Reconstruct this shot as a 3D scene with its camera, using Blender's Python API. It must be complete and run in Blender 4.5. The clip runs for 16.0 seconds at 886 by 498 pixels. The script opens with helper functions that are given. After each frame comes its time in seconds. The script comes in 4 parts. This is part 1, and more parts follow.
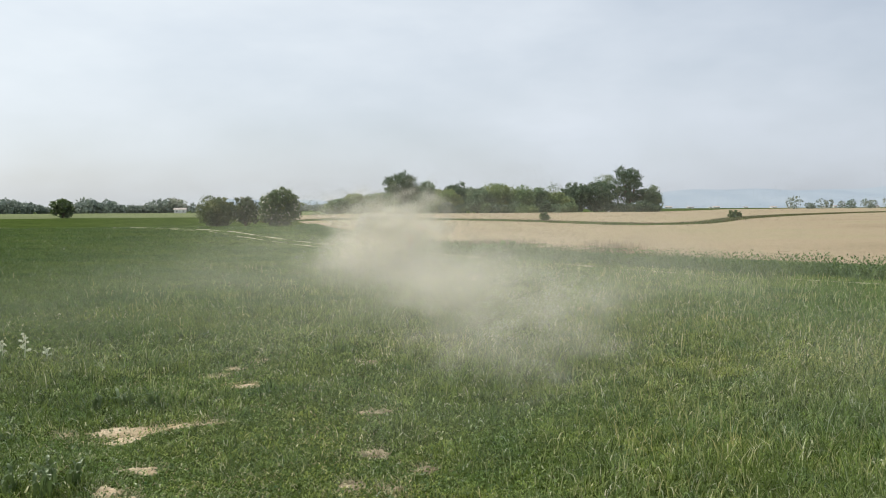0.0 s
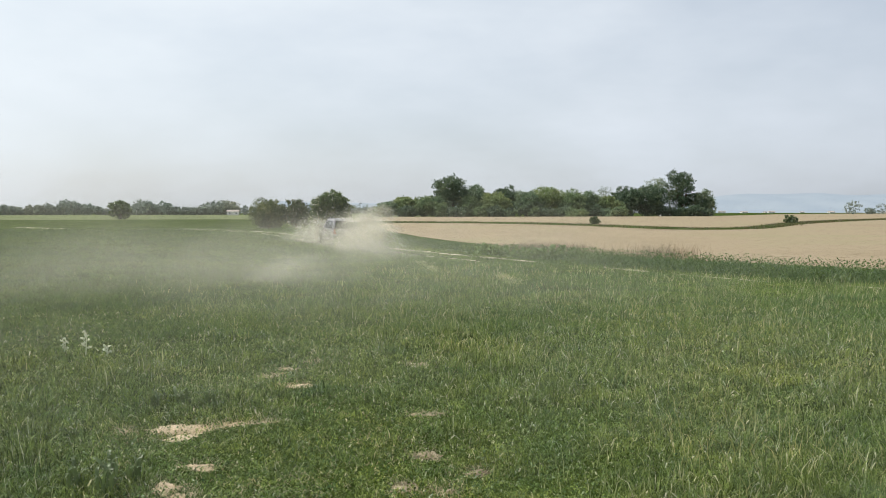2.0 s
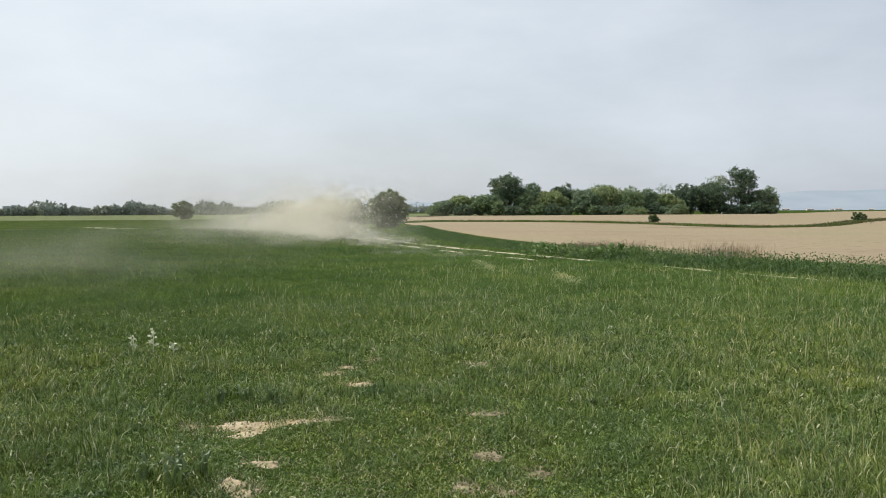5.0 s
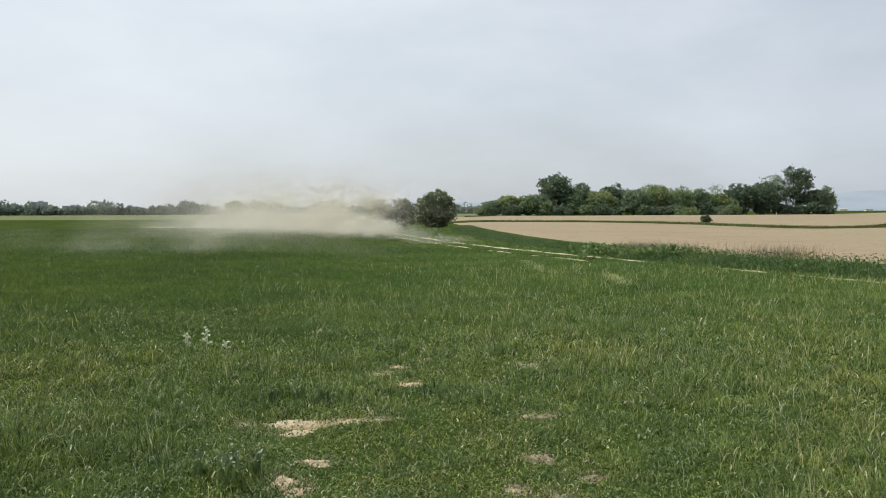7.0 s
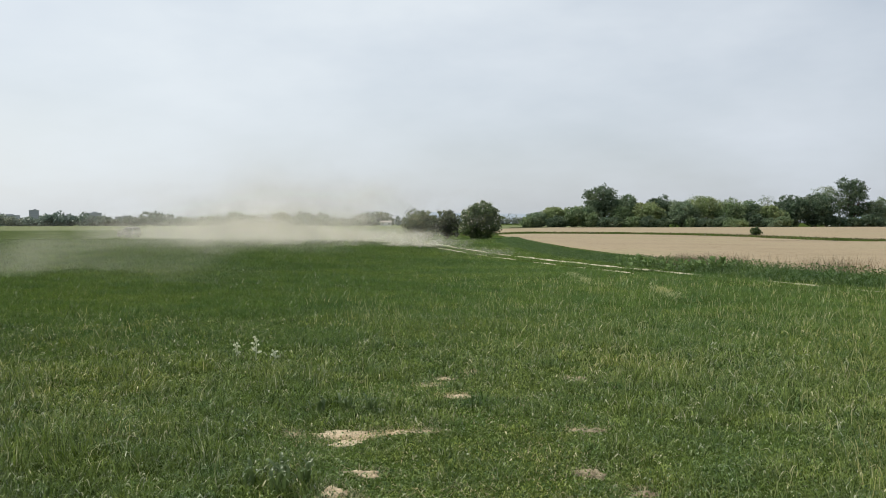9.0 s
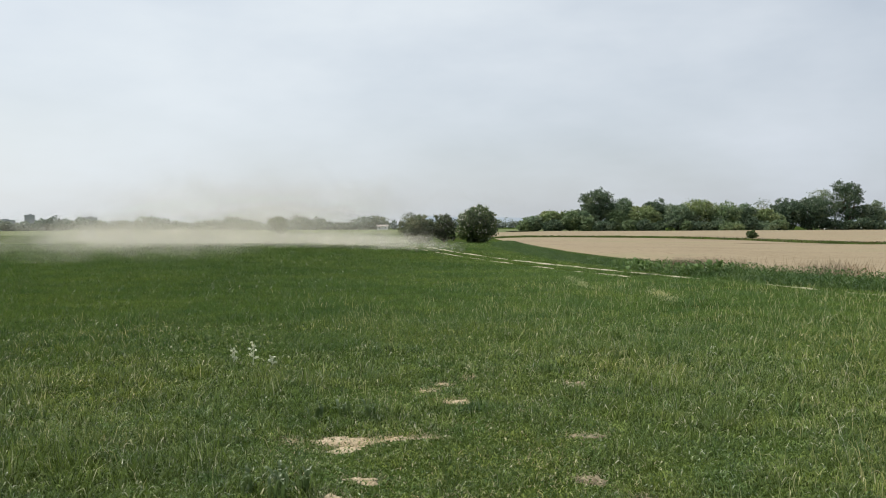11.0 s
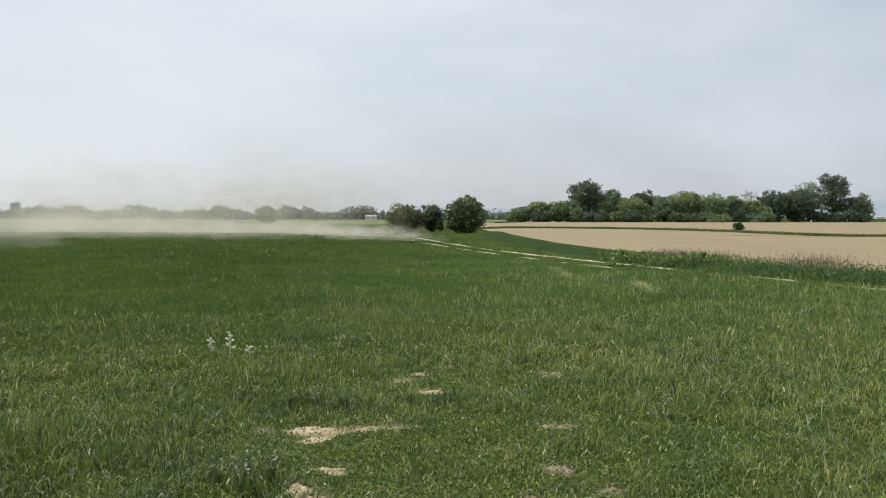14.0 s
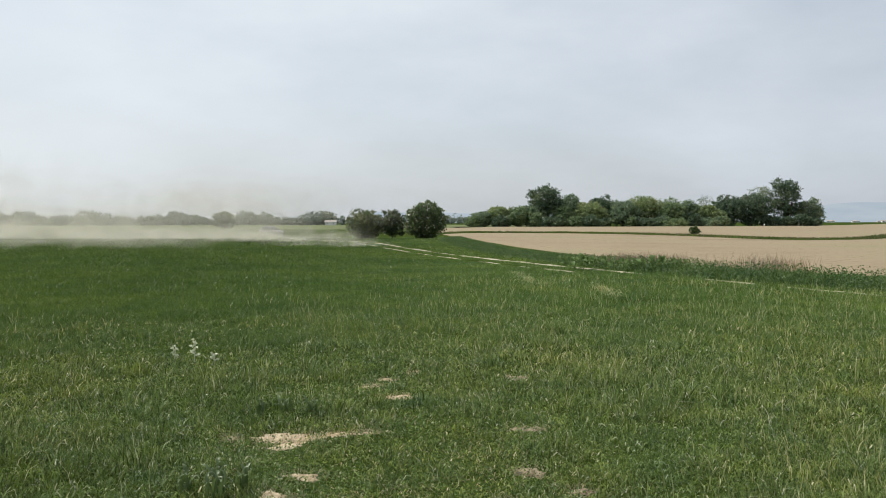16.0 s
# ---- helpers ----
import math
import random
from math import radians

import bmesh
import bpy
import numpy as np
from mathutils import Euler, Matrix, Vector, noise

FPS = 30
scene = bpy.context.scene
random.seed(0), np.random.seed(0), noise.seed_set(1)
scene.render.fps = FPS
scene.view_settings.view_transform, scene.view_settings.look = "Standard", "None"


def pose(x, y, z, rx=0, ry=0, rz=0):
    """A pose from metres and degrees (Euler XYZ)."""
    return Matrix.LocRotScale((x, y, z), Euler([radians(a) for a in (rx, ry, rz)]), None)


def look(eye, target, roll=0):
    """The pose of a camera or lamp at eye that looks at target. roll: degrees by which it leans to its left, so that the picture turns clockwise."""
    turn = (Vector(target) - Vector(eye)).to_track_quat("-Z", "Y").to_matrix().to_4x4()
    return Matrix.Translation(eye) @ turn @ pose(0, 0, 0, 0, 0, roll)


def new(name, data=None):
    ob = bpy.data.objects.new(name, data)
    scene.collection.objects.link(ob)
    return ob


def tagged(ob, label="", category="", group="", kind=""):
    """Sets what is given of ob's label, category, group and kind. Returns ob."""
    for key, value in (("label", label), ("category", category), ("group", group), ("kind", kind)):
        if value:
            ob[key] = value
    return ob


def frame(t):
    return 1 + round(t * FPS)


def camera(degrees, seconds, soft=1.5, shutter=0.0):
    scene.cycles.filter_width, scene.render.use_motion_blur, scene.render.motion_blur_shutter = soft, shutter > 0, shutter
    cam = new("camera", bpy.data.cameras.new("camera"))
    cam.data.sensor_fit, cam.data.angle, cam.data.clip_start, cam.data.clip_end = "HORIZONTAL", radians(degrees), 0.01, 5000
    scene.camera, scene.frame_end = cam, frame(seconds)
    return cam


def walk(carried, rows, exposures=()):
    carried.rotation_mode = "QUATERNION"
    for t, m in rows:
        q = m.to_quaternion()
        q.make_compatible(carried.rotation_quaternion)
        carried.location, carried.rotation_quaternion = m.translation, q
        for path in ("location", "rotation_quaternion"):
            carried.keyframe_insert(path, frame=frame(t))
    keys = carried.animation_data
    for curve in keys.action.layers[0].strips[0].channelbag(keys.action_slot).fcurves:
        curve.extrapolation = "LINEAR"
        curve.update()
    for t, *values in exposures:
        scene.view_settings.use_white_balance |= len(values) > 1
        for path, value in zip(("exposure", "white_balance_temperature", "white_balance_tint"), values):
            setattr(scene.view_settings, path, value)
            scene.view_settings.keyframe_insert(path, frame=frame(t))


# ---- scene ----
cam = camera(56.1, 16.0, soft=1.0)
PATH = [
    (0, (0.015, 0.598, 1.818), (0.377, 2.562, 1.722), -0.3),
    (0.5, (0.005, 0.603, 1.819), (0.348, 2.571, 1.718), -0.1),
    (1, (-0.006, 0.625, 1.814), (0.335, 2.593, 1.716), 0.1),
    (1.5, (-0.017, 0.596, 1.818), (0.286, 2.571, 1.728), -0.1),
    (2, (-0.023, 0.601, 1.816), (0.224, 2.584, 1.728), -0.0),
    (2.5, (-0.034, 0.612, 1.812), (0.162, 2.601, 1.721), -0.0),
    (3, (-0.041, 0.62, 1.814), (0.121, 2.611, 1.716), 0.0),
    (3.5, (-0.052, 0.605, 1.814), (0.088, 2.597, 1.713), 0.1),
    (4, (-0.054, 0.601, 1.82), (0.071, 2.596, 1.73), -0.1),
    (6.5, (-0.071, 0.656, 1.822), (-0.019, 2.653, 1.731), -0.2),
    (7, (-0.083, 0.658, 1.822), (-0.086, 2.656, 1.732), -0.2),
    (7.5, (-0.092, 0.663, 1.815), (-0.149, 2.66, 1.725), -0.2),
    (8, (-0.116, 0.656, 1.822), (-0.223, 2.652, 1.744), -0.2),
    (10.5, (-0.127, 0.68, 1.825), (-0.236, 2.676, 1.768), 0.0),
    (11, (-0.144, 0.701, 1.832), (-0.245, 2.698, 1.779), -0.2),
    (11.5, (-0.174, 0.749, 1.831), (-0.252, 2.747, 1.79), -0.5),
    (12, (-0.211, 0.783, 1.841), (-0.27, 2.782, 1.812), -0.6),
    (12.5, (-0.205, 0.841, 1.83), (-0.273, 2.84, 1.794), -0.3),
    (13, (-0.127, 0.802, 1.831), (-0.207, 2.8, 1.783), -0.0),
    (13.5, (-0.052, 0.759, 1.834), (-0.139, 2.756, 1.773), 0.2),
    (14, (0.0, 0.717, 1.831), (-0.074, 2.714, 1.755), 0.1),
    (14.5, (0.034, 0.692, 1.827), (-0.014, 2.69, 1.746), -0.1),
    (15, (0.06, 0.675, 1.826), (0.053, 2.674, 1.753), -0.1),
    (15.5, (0.015, 0.682, 1.827), (0.047, 2.681, 1.768), -0.1),
    (16, (-0.08, 0.671, 1.835), (-0.058, 2.67, 1.771), -0.1),
]
walk(cam, [(t, look(eye, target, roll)) for t, eye, target, roll in PATH],
     exposures=[(0.0, 0.1), (2.0, 0.11), (3.5, 0.09), (6.5, 0.0), (16.0, -0.03)])


scene.cycles.transparent_max_bounces = 300   # many thin veils of dust lie one behind another

# ---- world and sun ----
SUN_EL, SUN_AZ = 50.0, -62.0     # degrees; azimuth clockwise from ahead (+y)
world = bpy.data.worlds.new("hazy_sky")
scene.world = world
world.use_nodes = True
wn, wl = world.node_tree.nodes, world.node_tree.links
wn.clear()
sky = wn.new("ShaderNodeTexSky")
sky.sky_type = "NISHITA"
sky.sun_disc = False
sky.sun_elevation, sky.sun_rotation = radians(SUN_EL), radians(SUN_AZ)
sky.air_density, sky.dust_density, sky.ozone_density = 1.0, 2.5, 1.0
geo = wn.new("ShaderNodeTexCoord")
stretch = wn.new("ShaderNodeMapping")
stretch.inputs["Scale"].default_value = (1.0, 1.0, 2.6)
cloud = wn.new("ShaderNodeTexNoise")
cloud.inputs["Scale"].default_value, cloud.inputs["Detail"].default_value = 2.2, 5.0
cloud.inputs["Roughness"].default_value = 0.55
ramp = wn.new("ShaderNodeMapRange")
ramp.inputs["From Min"].default_value, ramp.inputs["From Max"].default_value = 0.35, 0.68
ramp.inputs["To Min"].default_value, ramp.inputs["To Max"].default_value = 0.6, 0.97
# thin high haze, whiter towards the sun
az, el = radians(SUN_AZ), radians(SUN_EL)
towards = wn.new("ShaderNodeVectorMath")
towards.operation = "DOT_PRODUCT"
towards.inputs[1].default_value = (math.sin(az) * math.cos(el), math.cos(az) * math.cos(el), math.sin(el))
glow = wn.new("ShaderNodeMapRange")
glow.inputs["From Min"].default_value, glow.inputs["From Max"].default_value = -0.05, 0.65
haze = wn.new("ShaderNodeMix")
haze.data_type = "RGBA"
haze.inputs[6].default_value, haze.inputs[7].default_value = (6.35, 6.92, 7.75, 1), (8.25, 8.9, 9.4, 1)
veil = wn.new("ShaderNodeMix")
veil.data_type = "RGBA"
wback = wn.new("ShaderNodeBackground")
wback.inputs["Strength"].default_value = 0.1
wout = wn.new("ShaderNodeOutputWorld")
wl.new(geo.outputs["Generated"], towards.inputs[0])
wl.new(towards.outputs["Value"], glow.inputs["Value"])
wl.new(glow.outputs[0], haze.inputs[0])
wl.new(haze.outputs[2], veil.inputs[7])
wl.new(geo.outputs["Generated"], stretch.inputs["Vector"])
wl.new(stretch.outputs[0], cloud.inputs["Vector"])
wl.new(cloud.outputs[0], ramp.inputs["Value"])
wl.new(ramp.outputs[0], veil.inputs[0])
wl.new(sky.outputs[0], veil.inputs[6])
wl.new(veil.outputs[2], wback.inputs["Color"])
wl.new(wback.outputs[0], wout.inputs["Surface"])

sun = new("sun", bpy.data.lights.new("sun", "SUN"))
sun.data.energy, sun.data.angle, sun.data.color = 4.2, radians(2.0), (1.0, 0.95, 0.87)
sun.matrix_world = look((0, 0, 60), Vector((0, 0, 60)) - Vector((math.sin(az) * math.cos(el), math.cos(az) * math.cos(el), math.sin(el))))


# ---- materials ----
def nodes(name):
    m = bpy.data.materials.new(name)
    m.use_nodes = True
    t = m.node_tree
    t.nodes.clear()
    out = t.nodes.new("ShaderNodeOutputMaterial")
    return m, t.nodes, t.links, out


def noise_ramp(n, l, scale, stops, detail=4.0, coords="Object", stretch=(1, 1, 1), rough=0.6):
    """A colour ramp over noise in metres."""
    tc, mp = n.new("ShaderNodeTexCoord"), n.new("ShaderNodeMapping")
    mp.inputs["Scale"].default_value = stretch
    no, cr = n.new("ShaderNodeTexNoise"), n.new("ShaderNodeValToRGB")
    no.inputs["Scale"].default_value, no.inputs["Detail"].default_value = scale, detail
    no.inputs["Roughness"].default_value = rough
    l.new(tc.outputs[coords], mp.inputs["Vector"])
    l.new(mp.outputs[0], no.inputs["Vector"])
    l.new(no.outputs[0], cr.inputs[0])
    e = cr.color_ramp.elements
    while len(e) < len(stops):
        e.new(0.5)
    for k, (p, c) in enumerate(stops):
        e[k].position, e[k].color = p, (*c, 1)
    return cr.outputs[0], no.outputs[0]


def mixed(n, l, fac, a, b, mode="MIX"):
    m = n.new("ShaderNodeMix")
    m.data_type, m.blend_type = "RGBA", mode
    for k, v in ((0, fac), (6, a), (7, b)):
        if isinstance(v, (int, float)):
            m.inputs[k].default_value = v
        elif isinstance(v, tuple):
            m.inputs[k].default_value = (*v, 1)
        else:
            l.new(v, m.inputs[k])
    return m.outputs[2]


def surface(name, scale, stops, fine=None, rough=0.9, bump=0.0, bump_scale=20.0, stretch=(1, 1, 1), metal=0.0, gloss=0.25):
    m, n, l, out = nodes(name)
    col, _ = noise_ramp(n, l, scale, stops, stretch=stretch)
    if fine:
        c2, _ = noise_ramp(n, l, fine[0], fine[1], 6.0)
        col = mixed(n, l, 1.0, col, c2, "MULTIPLY")
    p = n.new("ShaderNodeBsdfPrincipled")
    p.inputs["Roughness"].default_value, p.inputs["Metallic"].default_value = rough, metal
    p.inputs["Specular IOR Level"].default_value = gloss
    l.new(col, p.inputs["Base Color"])
    if bump:
        _, nb = noise_ramp(n, l, bump_scale, [(0, (0, 0, 0)), (1, (1, 1, 1))], 6.0)
        b = n.new("ShaderNodeBump")
        b.inputs["Strength"].default_value, b.inputs["Distance"].default_value = 1.0, bump
        l.new(nb, b.inputs["Height"])
        l.new(b.outputs[0], p.inputs["Normal"])
    l.new(p.outputs[0], out.inputs[0])
    return m


def foliage(name, dark, light, dry=None, dry_share=0.0, patch=0.25, translucent=0.35, gloss=0.25, sward=False, tuft=0.0):
    """Leaves or blades: each one its own tint, with broad patches over the place."""
    m, n, l, out = nodes(name)
    g = n.new("ShaderNodeNewGeometry")
    cr = n.new("ShaderNodeValToRGB")
    e = cr.color_ramp.elements
    e[0].color, e[1].color = (*dark, 1), (*light, 1)
    if dry:
        cr.color_ramp.interpolation = "LINEAR"
        e[1].position = 1 - dry_share - 0.01
        e.new(1 - dry_share).color = (*dry, 1)
    l.new(g.outputs["Random Per Island"], cr.inputs[0])
    pc, _ = noise_ramp(n, l, patch, [(0.32, (0.66, 0.78, 0.7)), (0.5, (1, 1, 1)), (0.68, (1.3, 1.15, 0.95))], 5.0)
    col = mixed(n, l, 1.0, cr.outputs[0], pc, "MULTIPLY")
    if tuft:  # bluish and yellowish plants grow mixed, a hand or two across
        tint, _ = noise_ramp(n, l, tuft, [(0.34, (0.72, 0.85, 0.86)), (0.48, (1, 1, 1)), (0.66, (1.17, 1.14, 0.92))], 3.0)
        col = mixed(n, l, 1.0, col, tint, "MULTIPLY")
    if sward:  # colour darkens leftwards, from x = 2.5 to x = -9
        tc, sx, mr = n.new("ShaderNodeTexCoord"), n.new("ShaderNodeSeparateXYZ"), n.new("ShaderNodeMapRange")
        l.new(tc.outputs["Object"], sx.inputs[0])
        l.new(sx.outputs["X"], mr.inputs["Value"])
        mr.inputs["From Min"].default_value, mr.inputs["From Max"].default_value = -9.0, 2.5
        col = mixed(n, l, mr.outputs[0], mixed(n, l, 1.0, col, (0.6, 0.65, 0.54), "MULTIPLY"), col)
    d, tr, ad = n.new("ShaderNodeBsdfPrincipled"), n.new("ShaderNodeBsdfTranslucent"), n.new("ShaderNodeMixShader")
    d.inputs["Roughness"].default_value = 0.42
    d.inputs["Specular IOR Level"].default_value = gloss
    ad.inputs[0].default_value = translucent
    l.new(col, d.inputs["Base Color"])
    l.new(col, tr.inputs["Color"])
    l.new(d.outputs[0], ad.inputs[1])
    l.new(tr.outputs[0], ad.inputs[2])
    l.new(ad.outputs[0], out.inputs[0])
    return m


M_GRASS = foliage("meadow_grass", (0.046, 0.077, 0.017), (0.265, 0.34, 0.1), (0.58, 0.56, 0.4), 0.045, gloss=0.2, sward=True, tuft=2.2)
M_FARGRASS = foliage("far_grass", (0.074, 0.13, 0.03), (0.182, 0.27, 0.074), (0.36, 0.38, 0.2), 0.015, patch=0.12, gloss=0.2, sward=True, tuft=0.7)
M_CLOVER = foliage("clover_leaf", (0.05, 0.095, 0.022), (0.19, 0.27, 0.09), patch=0.8, gloss=0.5, tuft=3.0)
M_BLOSSOM = foliage("elder_blossom", (0.6, 0.6, 0.48), (0.8, 0.79, 0.68), patch=2.0)
M_STALK = foliage("seed_stalk", (0.26, 0.3, 0.1), (0.5, 0.49, 0.27), patch=0.5)
M_STRAW = foliage("dry_straw", (0.3, 0.25, 0.15), (0.52, 0.46, 0.31), patch=2.0)
M_LITTER = surface("earth_and_litter", 9.0, [(0.35, (0.13, 0.1, 0.06)), (0.6, (0.4, 0.33, 0.23))],
                   (40.0, [(0.3, (0.6, 0.6, 0.55)), (0.65, (1.1, 1.1, 1.1))]), bump=0.02, bump_scale=40.0)
M_WEED = foliage("verge_weeds", (0.05, 0.1, 0.028), (0.12, 0.19, 0.055), patch=0.6)
M_BANK = foliage("bank_turf", (0.07, 0.07, 0.03), (0.15, 0.14, 0.06), patch=0.2)
M_RUST = foliage("dry_dock_stems", (0.2, 0.15, 0.1), (0.34, 0.26, 0.18), patch=0.6)
M_BROAD = foliage("broad_leaf", (0.07, 0.13, 0.035), (0.2, 0.28, 0.1), patch=2.0, gloss=0.2)
M_PALE = foliage("pale_woolly_leaf", (0.5, 0.52, 0.36), (0.75, 0.76, 0.6), patch=3.0)
M_BUSH = foliage("bush_leaf", (0.04, 0.075, 0.022), (0.155, 0.21, 0.075), patch=0.7, gloss=0.6)
M_OLIVE = foliage("dusty_bush_leaf", (0.1, 0.125, 0.055), (0.22, 0.25, 0.13), patch=0.7)
M_PLUM = foliage("dark_bush_leaf", (0.04, 0.06, 0.028), (0.12, 0.15, 0.065), patch=0.9, gloss=0.5)
# copse and row trees: distance haze tinted into the leaf colours, bluer and lighter
M_OAK = foliage("hazy_oak_leaf", (0.075, 0.115, 0.07), (0.15, 0.2, 0.12), patch=0.15)
M_MIX = foliage("hazy_copse_leaf", (0.12, 0.18, 0.085), (0.29, 0.36, 0.18), patch=0.1)
M_MIX2 = foliage("young_copse_leaf", (0.15, 0.205, 0.08), (0.36, 0.41, 0.19), patch=0.1)
M_MIX3 = foliage("grey_copse_leaf", (0.13, 0.185, 0.11), (0.25, 0.32, 0.19), patch=0.1)
M_DARKTREE = foliage("hazy_crown_leaf", (0.07, 0.11, 0.07), (0.14, 0.19, 0.11), patch=0.15)
M_POPLAR = foliage("poplar_leaf", (0.13, 0.175, 0.11), (0.27, 0.33, 0.2), patch=0.2)
# haze before the far trees is painted into this pale leaf colour
M_HAZETREE = foliage("hazy_tree_leaf", (0.165, 0.205, 0.175), (0.25, 0.29, 0.24), patch=0.02)
M_BARK = surface("bark", 6.0, [(0.3, (0.06, 0.045, 0.03)), (0.7, (0.17, 0.13, 0.09))], rough=0.95, bump=0.02, stretch=(1, 1, 0.2))
M_SOIL = surface("field_soil", 0.18, [(0.3, (0.03, 0.048, 0.012)), (0.5, (0.045, 0.07, 0.017)), (0.7, (0.065, 0.09, 0.025))],
                 (9.0, [(0.3, (0.6, 0.62, 0.6)), (0.7, (1.25, 1.2, 1.1))]), bump=0.04, bump_scale=7.0, gloss=0.0)
# pale turf, its green also greyed to stand for dusty haze
M_HAZEMEADOW = surface("hazy_meadow_turf", 0.03, [(0.3, (0.12, 0.145, 0.075)), (0.5, (0.14, 0.165, 0.085)), (0.7, (0.17, 0.19, 0.11))],
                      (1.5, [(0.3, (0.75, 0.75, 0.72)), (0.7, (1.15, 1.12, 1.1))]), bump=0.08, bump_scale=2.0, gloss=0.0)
M_SAND = surface("dry_sand", 3.0, [(0.3, (0.42, 0.33, 0.21)), (0.7, (0.66, 0.55, 0.4))],
                 (30.0, [(0.3, (0.65, 0.62, 0.58)), (0.65, (1.1, 1.1, 1.1))]), bump=0.02, bump_scale=40.0)
M_RUT = surface("dusty_track", 1.2, [(0.38, (0.2, 0.22, 0.11)), (0.62, (0.46, 0.42, 0.3))],
                (12.0, [(0.3, (0.7, 0.7, 0.65)), (0.65, (1.1, 1.1, 1.1))]), bump=0.02)
M_STUBBLE = surface("ripe_field", 0.05, [(0.3, (0.215, 0.168, 0.1)), (0.5, (0.262, 0.207, 0.13)), (0.72, (0.225, 0.205, 0.108))],
                    (1.6, [(0.33, (0.66, 0.6, 0.5)), (0.42, (0.97, 0.97, 0.97)), (0.7, (1.1, 1.1, 1.08))]), bump=0.05, bump_scale=3.0, stretch=(0.8, 1.0, 1))
M_PLASTER = surface("white_render_wall", 0.5, [(0.3, (0.68, 0.67, 0.64)), (0.7, (0.78, 0.77, 0.75))])
# walls and windows of the far town, greyed together to paint in the haze
M_HAZEWALL = surface("hazy_concrete", 0.1, [(0.3, (0.4, 0.42, 0.43)), (0.7, (0.46, 0.475, 0.48))])
M_HAZEGLASS = surface("hazy_windows", 0.3, [(0.3, (0.33, 0.36, 0.38)), (0.7, (0.38, 0.4, 0.42))])
M_TILE = surface("roof_tile", 0.8, [(0.3, (0.36, 0.31, 0.28)), (0.7, (0.46, 0.41, 0.38))])
M_PAINT = surface("silver_car_paint", 4.0, [(0.3, (0.3, 0.3, 0.33)), (0.7, (0.37, 0.36, 0.37))], rough=0.4, metal=0.3)
M_TRIM = surface("black_plastic", 8.0, [(0.3, (0.02, 0.02, 0.022)), (0.7, (0.035, 0.034, 0.033))], rough=0.6)
M_TYRE = surface("tyre_rubber", 12.0, [(0.3, (0.02, 0.02, 0.02)), (0.7, (0.06, 0.055, 0.05))])
M_RIM = surface("alloy_rim", 9.0, [(0.3, (0.45, 0.45, 0.46)), (0.7, (0.6, 0.6, 0.6))], rough=0.35, metal=0.8)
M_GLASS = surface("dark_car_glass", 5.0, [(0.3, (0.012, 0.013, 0.016)), (0.7, (0.02, 0.02, 0.024))], rough=0.12)
M_REDLAMP = surface("red_lamp_lens", 5.0, [(0.3, (0.35, 0.02, 0.02)), (0.7, (0.45, 0.03, 0.03))], rough=0.2)
M_CLEARLAMP = surface("clear_lamp_lens", 5.0, [(0.3, (0.6, 0.6, 0.6)), (0.7, (0.75, 0.75, 0.75))], rough=0.15)
M_BARS = surface("plate_bars", 5.0, [(0.3, (0.6, 0.6, 0.58)), (0.7, (0.7, 0.7, 0.68))], rough=0.4)


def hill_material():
    m, n, l, out = nodes("glowing_haze_hills")
    # blue of the air painted in as colour; the ridge glows by itself
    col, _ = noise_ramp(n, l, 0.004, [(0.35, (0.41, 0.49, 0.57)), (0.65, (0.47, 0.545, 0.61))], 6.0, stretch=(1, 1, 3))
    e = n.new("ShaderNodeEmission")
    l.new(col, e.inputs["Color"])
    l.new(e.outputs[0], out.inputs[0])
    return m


def dust_material(name):
    """Thin veils of airborne dust, lit from both sides; each one fades out from its middle."""
    m, n, l, out = nodes(name)
    a = n.new("ShaderNodeAttribute")
    a.attribute_name = "veil"
    d, tr, ad = n.new("ShaderNodeBsdfDiffuse"), n.new("ShaderNodeBsdfTranslucent"), n.new("ShaderNodeMixShader")
    d.inputs["Color"].default_value = tr.inputs["Color"].default_value = (0.775, 0.745, 0.635, 1)
    ad.inputs[0].default_value = 0.5
    clear, mx = n.new("ShaderNodeBsdfTransparent"), n.new("ShaderNodeMixShader")
    l.new(a.outputs["Fac"], mx.inputs[0])
    l.new(d.outputs[0], ad.inputs[1])
    l.new(tr.outputs[0], ad.inputs[2])
    l.new(clear.outputs[0], mx.inputs[1])
    l.new(ad.outputs[0], mx.inputs[2])
    l.new(mx.outputs[0], out.inputs[0])
    return m


M_HAZEHILL = hill_material()
M_DUST = dust_material("airborne_dust")


# ---- shape of the land ----
def sst(a, b, v):
    u = np.clip((np.asarray(v) - a) / (b - a), 0, 1)
    return u * u * (3 - 2 * u)


def hh(x, y):
    x, y = np.asarray(x, float), np.asarray(y, float)
    z = -0.5 * sst(88, 125, y) * (1 - sst(165, 210, y)) * (1 - sst(-8, 8, x))
    z = z - 0.35 * np.exp(-((x - 1) / 11) ** 2 - ((y - 48) / 17) ** 2)
    z = z - 0.45 * np.exp(-((x - 38) / 28) ** 2 - ((y - 105) / 35) ** 2)
    near = np.exp(-(x * x + (y - 8) ** 2) / 160)
    z = z + near * (0.03 * np.sin(1.7 * x + 0.6 * y) * np.sin(1.3 * y - 0.4 * x) + 0.02 * np.sin(3.9 * x + 1) * np.sin(3.1 * y))
    return z


